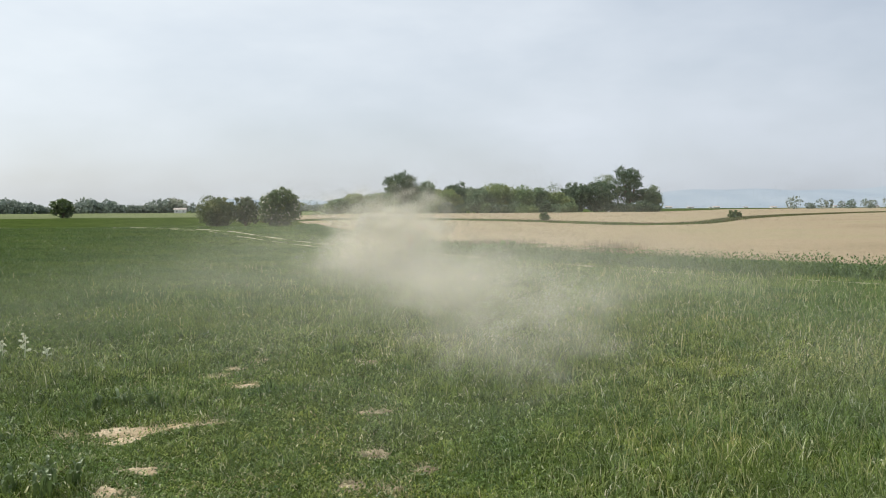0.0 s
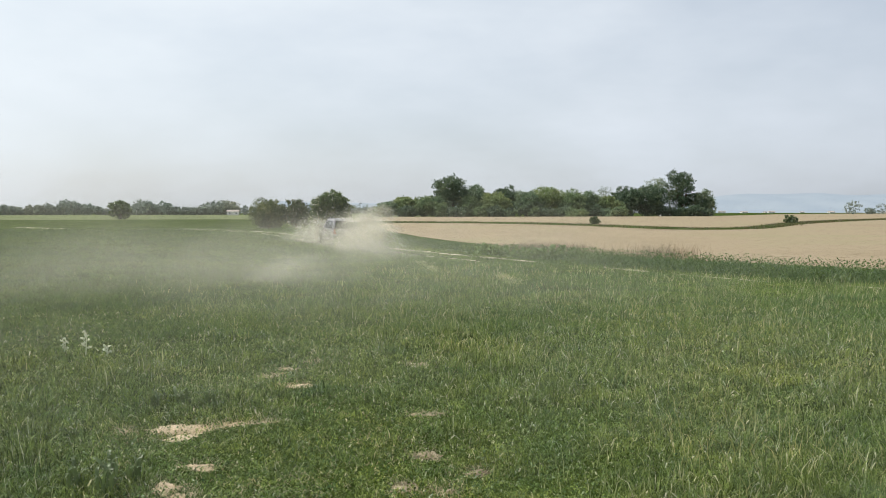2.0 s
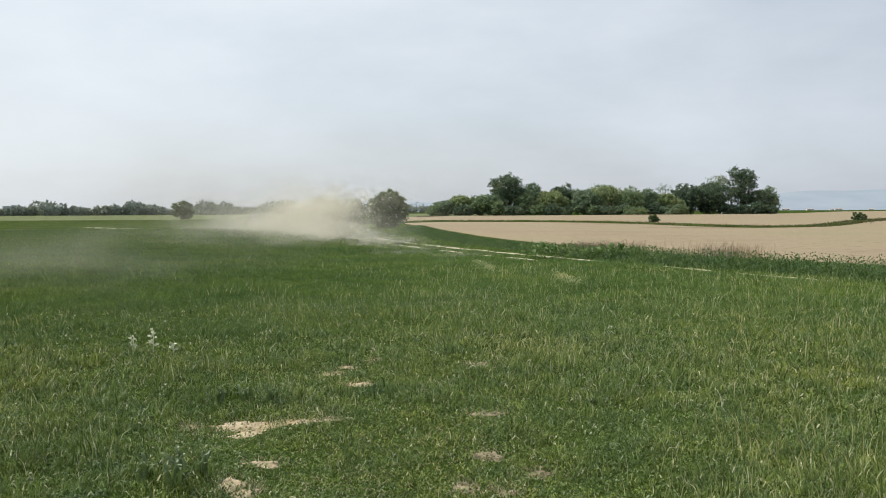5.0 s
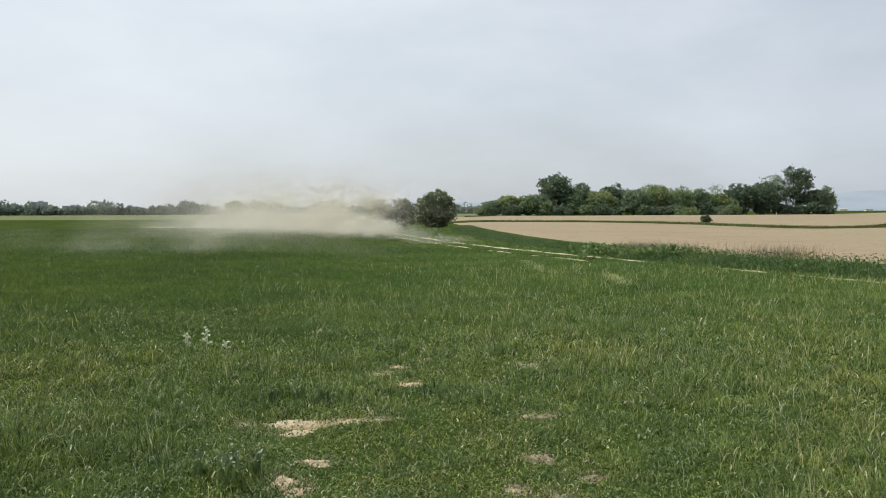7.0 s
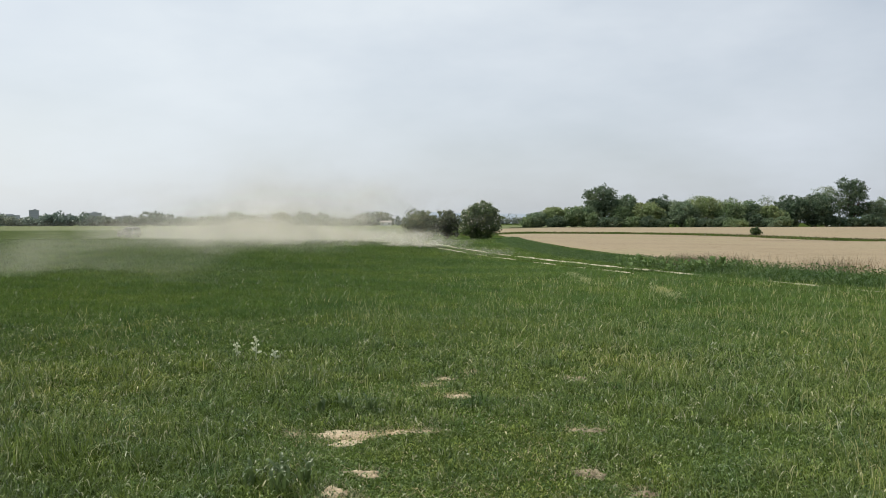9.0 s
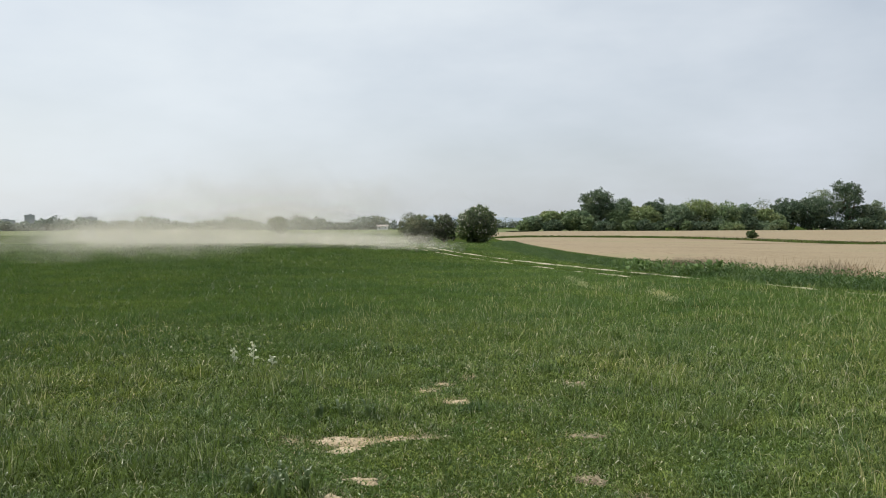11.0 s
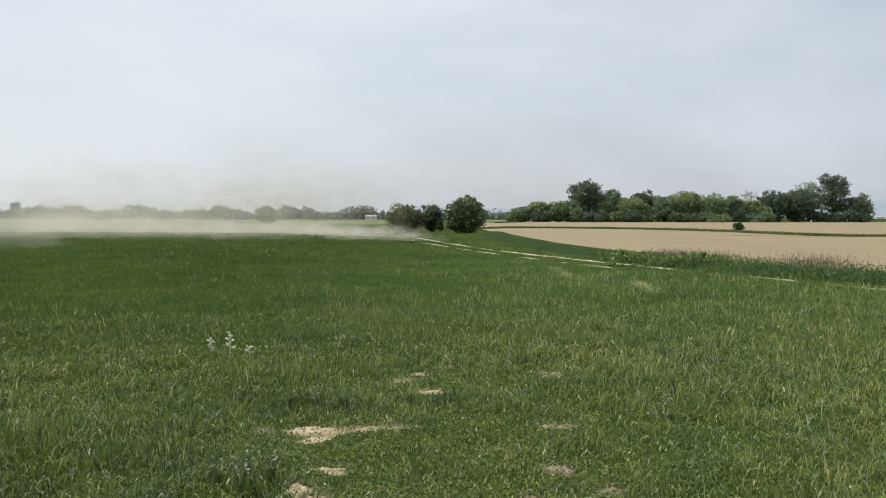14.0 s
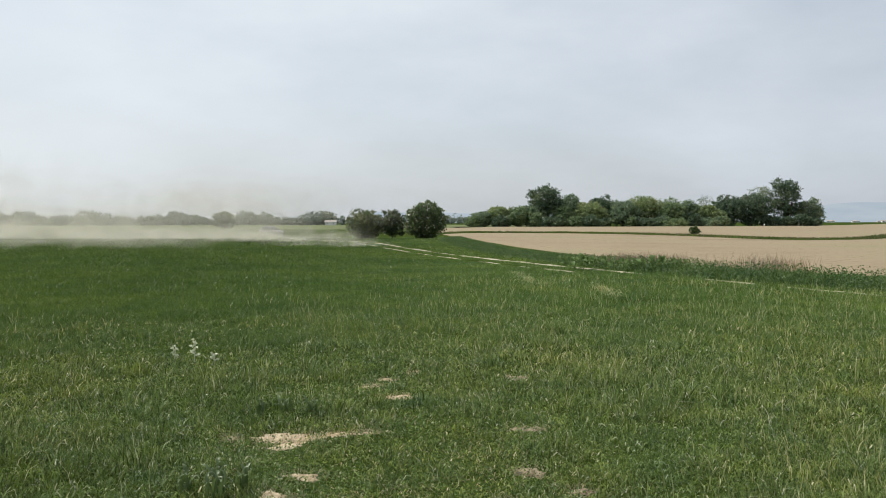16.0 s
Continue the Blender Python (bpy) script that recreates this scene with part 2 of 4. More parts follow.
# ---- mesh helpers ----
def mesh_of(name, verts, faces, material, smooth=False):
    me = bpy.data.meshes.new(name)
    if isinstance(verts, np.ndarray):
        faces = np.asarray(faces, np.int32)
        k = faces.shape[1]
        me.vertices.add(len(verts))
        me.vertices.foreach_set("co", np.ascontiguousarray(verts, np.float32).ravel())
        me.loops.add(faces.size)
        me.loops.foreach_set("vertex_index", faces.ravel())
        me.polygons.add(len(faces))
        me.polygons.foreach_set("loop_start", np.arange(0, faces.size, k, dtype=np.int32))
        me.polygons.foreach_set("loop_total", np.full(len(faces), k, np.int32))
        me.update(calc_edges=True)
    else:
        me.from_pydata(verts, [], faces)
        me.update()
    if smooth:
        me.polygons.foreach_set("use_smooth", [True] * len(me.polygons))
    me.materials.append(material)
    return me


def part(name, bm, material, parent, label=""):
    """Links a bmesh, or a mesh, as one mesh object under a thing or a part."""
    if isinstance(bm, bmesh.types.BMesh):
        me = bpy.data.meshes.new(name)
        bm.to_mesh(me)
        bm.free()
        me.materials.append(material)
    else:
        me = bm
    ob = new(name, me)
    ob.parent = parent
    return tagged(ob, label)


def box(size, at=(0, 0, 0), bevel=0.0, segments=2, taper=None):
    bm = bmesh.new()
    bmesh.ops.create_cube(bm, size=1.0)
    for v in bm.verts:
        v.co = Vector((v.co.x * size[0], v.co.y * size[1], v.co.z * size[2]))
        if taper and v.co.z > 0:
            v.co.x *= taper[0]
            v.co.y *= taper[1]
        v.co += Vector(at)
    if bevel:
        bmesh.ops.bevel(bm, geom=bm.edges[:], offset=bevel, segments=segments, affect="EDGES", profile=0.6)
    return bm


def grid_sheet(name, px, py, pz, material):
    r, c = px.shape
    v = np.stack([px, py, pz], -1).reshape(-1, 3)
    i = (np.arange(r - 1)[:, None] * c + np.arange(c - 1)).ravel()
    return mesh_of(name, v, np.stack([i, i + 1, i + c + 1, i + c], 1), material, True)


def along(points, n):
    """n evenly spread places on a line through points."""
    p = np.array(points, float)
    d = np.r_[0, np.cumsum(np.hypot(*np.diff(p, axis=0).T))]
    s = np.linspace(0, d[-1], n)
    return np.stack([np.interp(s, d, p[:, 0]), np.interp(s, d, p[:, 1])], 1)


rng = np.random.default_rng(7)


def patchy(x, y, k=1.0):
    """Smooth uneven field in about -1..1."""
    x, y = x * k, y * k
    return (np.sin(0.9 * x + 1.3 * np.sin(0.5 * y)) * np.sin(1.1 * y + np.sin(0.7 * x + 2)) + 0.6 * np.sin(2.3 * x - 1.1 * y + 1)
            * np.sin(1.9 * y + 0.8 * x) + 0.35 * np.sin(4.7 * x + 2 * y) * np.sin(4.1 * y - x)) / 1.5


# ---- plan lines ----
TRACK = [(40, -22), (20, 7.5), (14.8, 15.2), (10.3, 21.1), (8.8, 25.0), (7.8, 29.3), (6.6, 32.1), (5.4, 37.6), (3.9, 44.6), (2.0, 50.9), (-0.4, 57.3),
         (-3.0, 64.4), (-6.2, 76.4), (-12, 88), (-26, 108), (-50, 136)]
VERGE_FRONT = [(46, -22), (22, 8), (14.6, 18.4), (11.6, 21.9), (9.6, 26.3), (8.6, 30), (7.6, 34.2), (6.9, 40), (5.6, 48), (3.4, 58), (1.5, 70), (0.6, 84), (1.0, 98)]
VERGE_BACK = [(50, -20), (25, 10), (16.6, 21), (13.6, 25.5), (11.6, 30), (10.4, 34.5), (9.4, 40), (8.4, 47), (7.0, 55), (5.2, 66), (4.2, 80), (3.8, 94), (3.6, 112)]
BANK = [(-4, 148), (13, 145), (23, 143), (32, 137), (39.2, 126), (42.5, 111), (44.8, 101), (51.6, 101), (60, 110), (70.2, 123), (108, 165), (156, 212), (195, 245), (300, 330)]
PATCHES = [  # bare places: middle and half widths
    (-1.46, 7.85, 0.2, 0.12), (-1.22, 7.77, 0.14, 0.08), (-1.32, 7.57, 0.13, 0.1), (-0.92, 7.77, 0.14, 0.05), (-0.68, 7.75, 0.1, 0.03), (-1.84, 7.84, 0.06, 0.05),
    (-1.02, 6.59, 0.1, 0.08), (-1.16, 6.09, 0.08, 0.11), (-1.04, 5.9, 0.07, 0.08), (-0.64, 10.54, 0.11, 0.07), (-0.8, 9.94, 0.09, 0.06), (-0.42, 9.28, 0.13, 0.08),
    (-0.34, 10.86, 0.08, 0.06), (0.9, 10.41, 0.13, 0.11), (0.75, 7.93, 0.12, 0.06), (0.62, 6.78, 0.11, 0.1), (0.94, 6.36, 0.1, 0.07), (0.39, 6.09, 0.08, 0.09), (0.66, 5.95, 0.06, 0.05)]


def line_x(line, y):
    p = np.array(sorted(line, key=lambda q: q[1]), float)
    return np.interp(y, p[:, 1], p[:, 0])


# ---- ground and fields ----
def ground():
    u = np.linspace(-1, 1, 361)
    ax = np.sinh(u * 8.6) / np.sinh(8.6) * 4600
    X, Y = np.meshgrid(ax, ax + 8)
    ob = new("ground", grid_sheet("ground", X, Y, hh(X, Y), M_SOIL))
    tagged(ob, "flat green farmland with low turf reaching the horizon", "ground", kind="structure")


def sheet_between(name, left, right, n, k, lift, material, label, category="field"):
    a, b = along(left, n), along(right, n)
    w = np.linspace(0, 1, k)
    P = a[:, None] * (1 - w[None, :, None]) + b[:, None] * w[None, :, None]
    z = hh(P[..., 0], P[..., 1]) + lift
    z[0, :] -= 0.1 + lift
    z[-1, :] -= 0.1 + lift
    z[:, 0] -= 0.06 + lift
    z[:, -1] -= 0.06 + lift
    ob = new(name, grid_sheet(name, P[..., 0], P[..., 1], z, material))
    return tagged(ob, label, category, kind="structure")


def fields():
    near = [(1.2, 144), (2.6, 112), (3.8, 94), (4.2, 80), (5.2, 66), (7.0, 55), (9.4, 40), (11.6, 30), (16.6, 21), (25, 10), (50, -20)]
    sheet_between("crop_field", near, BANK[1:],
                  90, 60, 0.05, M_STUBBLE, "pale tan ripe crop field beside the green verge")
    sheet_between("crop_field", [(px - 0.3, py + 1.5) for px, py in BANK],
                  [(-8, 330), (16, 338), (52, 330), (100, 345), (125, 356), (160, 362), (230, 460), (420, 760), (760, 1150), (1100, 1400)],
                  90, 40, 0.05, M_STUBBLE, "pale tan ripe crop field behind the grassy bank")


def far_meadow():
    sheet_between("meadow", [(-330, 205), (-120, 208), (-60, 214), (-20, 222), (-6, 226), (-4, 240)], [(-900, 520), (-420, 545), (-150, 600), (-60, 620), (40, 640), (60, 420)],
                  80, 60, 0.05, M_HAZEMEADOW, "pale green far meadow beyond the crest", "meadow")


def bank():
    """The low grassy bank between the two crop fields."""
    c = along(BANK, 160)
    d = np.gradient(c, axis=0)
    d /= np.linalg.norm(d, axis=1)[:, None]
    nrm = np.stack([-d[:, 1], d[:, 0]], 1)
    w = np.linspace(-2.2, 2.2, 9)
    P = c[:, None] + nrm[:, None] * w[None, :, None]
    P += rng.normal(0, 0.12, P.shape)
    top = 0.4 * np.exp(-(w / 1.3) ** 4)[None, :] * (0.8 + 0.25 * patchy(c[:, 0], c[:, 1], 0.4))[:, None]
    z = hh(P[..., 0], P[..., 1]) + top - 0.02
    ob = new("bank", grid_sheet("bank", P[..., 0], P[..., 1], z, M_SOIL))
    tagged(ob, "low grassy bank between two crop fields", "bank", kind="structure")
    return c


def blades(xs, ys, zs, height, width, lean):
    """Grass blades as tapered bent strips: five points, a quad and a tip each (as three triangles)."""
    n = len(xs)
    a = rng.uniform(0, 2 * np.pi, n)
    b = rng.uniform(0, 2 * np.pi, n)
    side = np.stack([np.cos(a), np.sin(a), np.zeros(n)], 1) * (width / 2)[:, None]
    out = np.stack([np.cos(b), np.sin(b), np.zeros(n)], 1) * (lean * height)[:, None]
    root = np.stack([xs, ys, zs - 0.02], 1)
    up = np.zeros((n, 3))
    up[:, 2] = height
    mid, tip = root + up * 0.55 + out * 0.3, root + up * (1 - 0.35 * lean[:, None] ** 2) + out
    V = np.stack([root - side, root + side, mid + side * 0.75, mid - side * 0.75, tip], 1).reshape(-1, 3)
    i = np.arange(n)[:, None] * 5
    return V, np.concatenate([i + [0, 1, 2], i + [0, 2, 3], i + [3, 2, 4]], 1).reshape(-1, 3)


def spikes(xs, ys, zs, height, width, lean):
    """Far blades: one leaning triangle each."""
    n = len(xs)
    a, b = rng.uniform(0, 2 * np.pi, n), rng.uniform(0, 2 * np.pi, n)
    side = np.stack([np.cos(a), np.sin(a), np.zeros(n)], 1) * (width / 2)[:, None]
    root = np.stack([xs, ys, zs - 0.01], 1)
    tip = root + np.stack([np.cos(b) * lean * height, np.sin(b) * lean * height, height], 1)
    return np.stack([root - side, root + side, tip], 1).reshape(-1, 3), np.arange(3 * n).reshape(-1, 3)


def scatter(n, r0, r1, a0=-35.0, a1=42.0):
    r = r0 * (r1 / r0) ** rng.random(n)
    a = np.radians(rng.uniform(a0, a1, n))
    return r * np.sin(a), r * np.cos(a), r


def trodden(x, y):
    """Where feet and wheels keep the grass short: 0 to 1."""
    return np.exp(-((x + 0.3 + 0.25 * np.sin(y)) / 1.45) ** 4) * sst(3.5, 5.0, y) * (1 - sst(10.5, 12.5, y)) * np.clip(0.75 + 0.5 * patchy(x, y, 1.4), 0, 1)


def sward(x, y, r, boost=1.0):
    """Keeps blades off the bare places and gives each its height."""
    keep = x < line_x(VERGE_FRONT, y) + 0.3
    bare = np.zeros(len(x), bool)
    ragged = 0.75 + 0.55 * patchy(x, y, 6.0) + 0.5 * patchy(x + 7, y, 17.0) + rng.normal(0, 0.45, len(x))
    for cx, cy, rx, ry in PATCHES:
        q = ((x - cx) / rx) ** 2 + ((y - cy) / ry) ** 2
        bare |= (q < ragged) & (rng.random(len(x)) < 0.93)
    tx = line_x(TRACK, y)
    for off in (-0.8, 0.8):
        bare |= (np.abs(x - tx - off) < 0.17 + 0.004 * y) & (y > 17) & (rng.random(len(x)) < np.clip(y / 40, 0.6, 0.97))
    keep &= ~bare
    boost = boost[keep] if isinstance(boost, np.ndarray) else boost
    x, y, r = x[keep], y[keep], r[keep]
    tall = 0.132 * np.clip(1 + 0.35 * patchy(x, y, 0.55) + 0.5 * patchy(x, y, 1.9) + 0.5 * patchy(x + 2, y, 4.6), 0.35, 2.2)
    tall *= 1 - 0.38 * trodden(x, y)
    for cx, cy, rx, ry in PATCHES:
        reach = np.where(y < cy, ry + 0.34, ry + 0.12)
        tall *= 1 - 0.5 * np.exp(-((x - cx) / (rx + 0.08)) ** 2 - ((y - cy) / reach) ** 2)
    return x, y, r, np.clip(tall * boost * rng.uniform(0.4, 1.35, len(x)), 0.02, 0.42)


def meadow():
    x, y, r = scatter(270000, 3.2, 19)
    # nearly half of the blades stand in tussocks
    m = int(len(x) * 0.5)
    which = rng.integers(0, m // 26, m)
    tuft, pull = rng.integers(0, len(x), m // 26)[which], rng.permutation(len(x))[:m]
    boost = np.full(len(x), 0.85)
    boost[pull] = rng.uniform(0.8, 1.4, m // 26)[which]
    tx, ty, spread = x[tuft], y[tuft], 0.022 + 0.0035 * r[tuft]
    x[pull], y[pull] = tx + rng.normal(0, 1, m) * spread, ty + rng.normal(0, 1, m) * spread
    x, y, r, height = sward(x, y, np.hypot(x, y), boost)
    height *= 1 - 0.3 * sst(10, 17, r)
    width = (0.0034 + 0.00055 * r) * rng.uniform(0.6, 1.5, len(x))
    V, F = blades(x, y, hh(x, y), height, width, rng.uniform(0.15, 1.3, len(x)))
    tagged(new("grass", mesh_of("grass", V, F, M_GRASS)), "uneven green meadow grass with a few dry blades", "grass", kind="stuff")
    # short curled leaves under the blades
    x, y, r = scatter(130000, 3.2, 17)
    x, y, r, height = sward(x, y, r)
    V, F = blades(x, y, hh(x, y) + rng.uniform(0, 0.06, len(x)), np.clip(height * 0.5, 0.025, 0.09), (0.006 + 0.0007 * r) * rng.uniform(0.6, 1.4, len(x)), rng.uniform(0.9, 2.0, len(x)))
    tagged(new("low_grass", mesh_of("low_grass", V, F, M_GRASS)), "short curled grass leaves low in the meadow", "grass", kind="stuff")
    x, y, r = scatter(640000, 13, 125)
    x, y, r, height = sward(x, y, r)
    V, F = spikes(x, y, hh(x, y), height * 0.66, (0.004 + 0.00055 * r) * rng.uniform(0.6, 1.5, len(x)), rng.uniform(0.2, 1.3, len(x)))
    tagged(new("grass", mesh_of("grass", V, F, M_FARGRASS)), "even dark green meadow grass running to the crest", "grass", kind="stuff")
    # flattened pale grass where the car drove over the meadow
    for line in ([(3.0, 32.5), (2.9, 27.2), (2.75, 24.5)], [(4.6, 25.0), (4.4, 22.5), (4.25, 20.5)]):
        m = 360
        q = along(line, 300)[rng.integers(0, 300, m)] + np.stack([rng.normal(0, 0.13, m), rng.normal(0, 0.3, m)], 1)
        q = q[patchy(q[:, 0], q[:, 1], 0.9) + rng.normal(0, 0.45, m) > 0.0]
        V, F = blades(q[:, 0], q[:, 1], hh(q[:, 0], q[:, 1]) + 0.1, rng.uniform(0.06, 0.16, len(q)), np.full(len(q), 0.016), rng.uniform(0.9, 1.6, len(q)))
        tagged(new("flattened_grass", mesh_of("flattened_grass", V, F, M_STALK)), "pale flattened grass in the car's wheel marks", "grass", kind="stuff")
    x, y, r = scatter(24000, 3.4, 30)
    keep = (x < line_x(VERGE_FRONT, y)) & (patchy(x, y, 0.5) + 0.12 * x + rng.normal(0, 0.5, len(x)) > 0.15) & (trodden(x, y) < 0.4)
    x, y, r = x[keep], y[keep], r[keep]
    V, F = blades(x, y, hh(x, y), rng.uniform(0.1, 0.28, len(x)), (0.003 + 0.0005 * r), rng.uniform(0.15, 0.8, len(x)))
    tagged(new("seed_stalks", mesh_of("seed_stalks", V, F, M_STALK)), "pale dry seed stalks standing in the meadow", "grass", kind="stuff")
    # dry thatch lying where the grass is trodden short
    x, y, r = scatter(26000, 4.2, 13)
    keep = (trodden(x, y) > 0.25) & (patchy(x + 1, y, 2.2) + rng.normal(0, 0.4, len(x)) > 0.25)
    x, y = x[keep], y[keep]
    V, F = blades(x, y, hh(x, y) + rng.uniform(0.01, 0.06, len(x)), rng.uniform(0.02, 0.05, len(x)), np.full(len(x), 0.005), rng.uniform(1.2, 2.2, len(x)))
    tagged(new("dry_thatch", mesh_of("dry_thatch", V, F, M_STRAW)), "dry thatch lying in the trodden grass", "litter", kind="stuff")
    # small broad leaves of clover and plantain low in the grass
    x, y, r = scatter(90000, 3.2, 16)
    keep = patchy(x + 3, y + 5, 0.7) + 0.9 * trodden(x, y) + rng.normal(0, 0.35, len(x)) > 0.3
    ragged = 0.9 + 0.7 * patchy(x, y, 9.0)
    for cx, cy, rx, ry in PATCHES:
        keep &= ((x - cx) / rx) ** 2 + ((y - cy) / ry) ** 2 > ragged
    x, y = x[keep], y[keep]
    c = np.stack([x, y, hh(x, y) + rng.uniform(0.015, 0.12, len(x)) * (1 - 0.55 * trodden(x, y))], 1)
    tagged(new("clover", leaves_mesh("clover", c, 0.0105, M_CLOVER)), "low clover and plantain leaves among the grass", "plants", kind="stuff")


def sand_patches():
    for cx, cy, rx, ry in PATCHES:
        n, rings = 56, (0.35, 0.7, 1.0, 1.3)
        worn = cx > 0.3
        verts, faces = [(cx, cy, float(hh(cx, cy)) + 0.01)], []
        for ring, f in enumerate(rings):
            for k in range(n):
                a = 2 * math.pi * k / n
                u = Vector((math.cos(a) * 1.7 + cx * 3, math.sin(a) * 1.7 + cy * 3, 0.3))
                w = f * (1.1 + 0.5 * noise.noise(u) + 0.4 * noise.noise(u * 3.1) + 0.2 * noise.noise(u * 8.0))
                px, py = cx + rx * w * math.cos(a), cy + ry * w * math.sin(a)
                lift = (0.008, 0.008, 0.005, -0.02)[ring] + 0.014 * noise.noise(Vector((px * 9, py * 9, 0)))
                verts.append((px, py, float(hh(px, py)) + lift))
        for k in range(n):
            j = (k + 1) % n
            faces.append((0, 1 + k, 1 + j))
            for ring in range(len(rings) - 1):
                o = 1 + ring * n
                faces.append((o + k, o + n + k, o + n + j, o + j))
        tagged(new("sand_patch", mesh_of("sand_patch", verts, faces, M_LITTER if worn else M_SAND, True)),
               "worn patch of brown earth and dry grass litter" if worn else "bare patch of pale dry sand in the grass", "sand", group="bare sand patches", kind="structure")
    # straw and litter lying on and round the bare places
    xs, ys = [], []
    for cx, cy, rx, ry in PATCHES:
        m = 150
        xs.append(cx + rng.normal(0, rx * 1.2, m))
        ys.append(cy + rng.normal(0, ry * 1.4, m))
    x, y = np.concatenate(xs), np.concatenate(ys)
    V, F = blades(x, y, hh(x, y) + 0.02, rng.uniform(0.02, 0.07, len(x)), np.full(len(x), 0.004), rng.uniform(0.8, 1.8, len(x)))
    tagged(new("straw_litter", mesh_of("straw_litter", V, F, M_STRAW)), "dry straw litter round the bare patches", "litter", kind="stuff")


def ruts():
    c = along([p for p in TRACK if p[1] > 5], 260)
    d = np.gradient(c, axis=0)
    d /= np.linalg.norm(d, axis=1)[:, None]
    nrm = np.stack([-d[:, 1], d[:, 0]], 1)
    for side in (-0.8, 0.8):
        w = np.linspace(-1, 1, 5)
        half = 0.14 + 0.09 * patchy(c[:, 0], c[:, 1] + side * 7, 1.1)
        P = c[:, None] + nrm[:, None] * (side + w[None, :] * half[:, None])[..., None]
        z = hh(P[..., 0], P[..., 1]) + 0.03 - 0.05 * np.abs(w)[None, :] ** 3 + 0.04 * patchy(P[..., 0], P[..., 1], 0.8) - (0.02 if side > 0 else 0.0) - 0.035 * (1 - sst(28, 36, P[..., 1]))
        ob = new("wheel_rut", grid_sheet("wheel_rut", P[..., 0], P[..., 1], z, M_RUT))
        tagged(ob, "pale dusty wheel rut worn into the meadow", "track", group="farm track ruts", kind="structure")


def verge():
    n = 75000
    s, w = rng.random(n) ** 0.8, rng.random(n)
    a, b = along(VERGE_FRONT, 400), along(VERGE_BACK, 400)
    i = (s * 399).astype(int)
    p = a[i] * (1 - w)[:, None] + b[i] * w[:, None] + rng.normal(0, 0.15, (n, 2))
    keep = p[:, 1] > 3
    p, w = p[keep], w[keep]
    r = np.hypot(p[:, 0], p[:, 1])
    tall = (0.52 - 0.26 * sst(34, 55, p[:, 1])) * (0.35 + 0.65 * np.sin(np.pi * np.clip(w, 0, 1)) ** 0.6) * (1 + 0.22 * patchy(p[:, 0], p[:, 1], 1.2) + 0.15 * patchy(p[:, 0], p[:, 1], 3))
    V, F = blades(p[:, 0], p[:, 1], hh(p[:, 0], p[:, 1]), tall * rng.uniform(0.4, 1.05, len(p)), (0.007 + 0.0007 * r), rng.uniform(0.5, 1.5, len(p)))
    tagged(new("verge_weeds", mesh_of("verge_weeds", V, F, M_WEED)), "rank dark green weeds along the field edge", "weeds", kind="stuff")
    k = rng.random(len(p)) < 0.8
    c = np.stack([p[k, 0], p[k, 1], hh(p[k, 0], p[k, 1]) + tall[k] * rng.uniform(0.3, 1.0, k.sum())], 1)
    tagged(new("nettles", leaves_mesh("nettles", c, 0.032, M_WEED)), "leafy nettles among the verge weeds", "weeds", kind="stuff")
    n = 2600
    t = rng.random(n)
    k = along([(12.6, 29.0), (11.2, 32.2), (10.0, 34.4), (8.8, 36.0), (8.2, 38)], 200)
    p = k[(t * 199).astype(int)] + rng.normal(0, 0.45, (n, 2))
    p = p[patchy(p[:, 0], p[:, 1], 0.8) + rng.normal(0, 0.4, n) > 0]
    V, F = blades(p[:, 0], p[:, 1], hh(p[:, 0], p[:, 1]), rng.uniform(0.45, 0.9, len(p)), np.full(len(p), 0.014), rng.uniform(0.1, 0.7, len(p)))
    tagged(new("dry_stems", mesh_of("dry_stems", V, F, M_RUST)), "reddish brown dry weed stems on the verge", "weeds", kind="stuff")
    # the bank's own grass
    n = 26000
    c = along(BANK, 600)
    p = c[rng.integers(0, 600, n)] + rng.normal(0, 0.9, (n, 2))
    V, F = blades(p[:, 0], p[:, 1], hh(p[:, 0], p[:, 1]) + 0.1, rng.uniform(0.12, 0.42, n), np.full(n, 0.1), rng.uniform(0.2, 1.0, n))
    tagged(new("bank_grass", mesh_of("bank_grass", V, F, M_BANK)), "dark green grass on the field bank", "grass", kind="stuff")


# ---- trees ----
def leaves_mesh(name, c, size, material):
    n = len(c)
    u = rng.normal(size=(n, 3))
    u /= np.linalg.norm(u, axis=1)[:, None]
    v = np.cross(u, rng.normal(size=(n, 3)))
    v /= np.linalg.norm(v, axis=1)[:, None]
    s = size * rng.uniform(0.6, 1.4, n)[:, None]
    V = np.stack([c - u * s, c + v * s * 0.55, c + u * s, c - v * s * 0.55], 1).reshape(-1, 3)
    i = np.arange(n)[:, None] * 4
    return mesh_of(name, V, np.concatenate([i + [0, 1, 2], i + [0, 2, 3]], 1).reshape(-1, 3), material)


def limb(verts, faces, p, q, r0, r1, sides=7):
    p, q = Vector(p), Vector(q)
    d = (q - p).normalized()
    e = d.orthogonal().normalized()
    f = d.cross(e)
    o = len(verts)
    for c, r in ((p, r0), ((p + q) / 2 + e * r0 * 0.4, (r0 + r1) / 2), (q, r1)):
        for k in range(sides):
            a = 2 * math.pi * k / sides
            verts.append(tuple(c + (e * math.cos(a) + f * math.sin(a)) * r))
    for ring in (0, 1):
        for k in range(sides):
            j = (k + 1) % sides
            b = o + ring * sides
            faces.append((b + k, b + j, b + sides + j, b + sides + k))
    faces.append(tuple(o + 2 * sides + k for k in range(sides)))


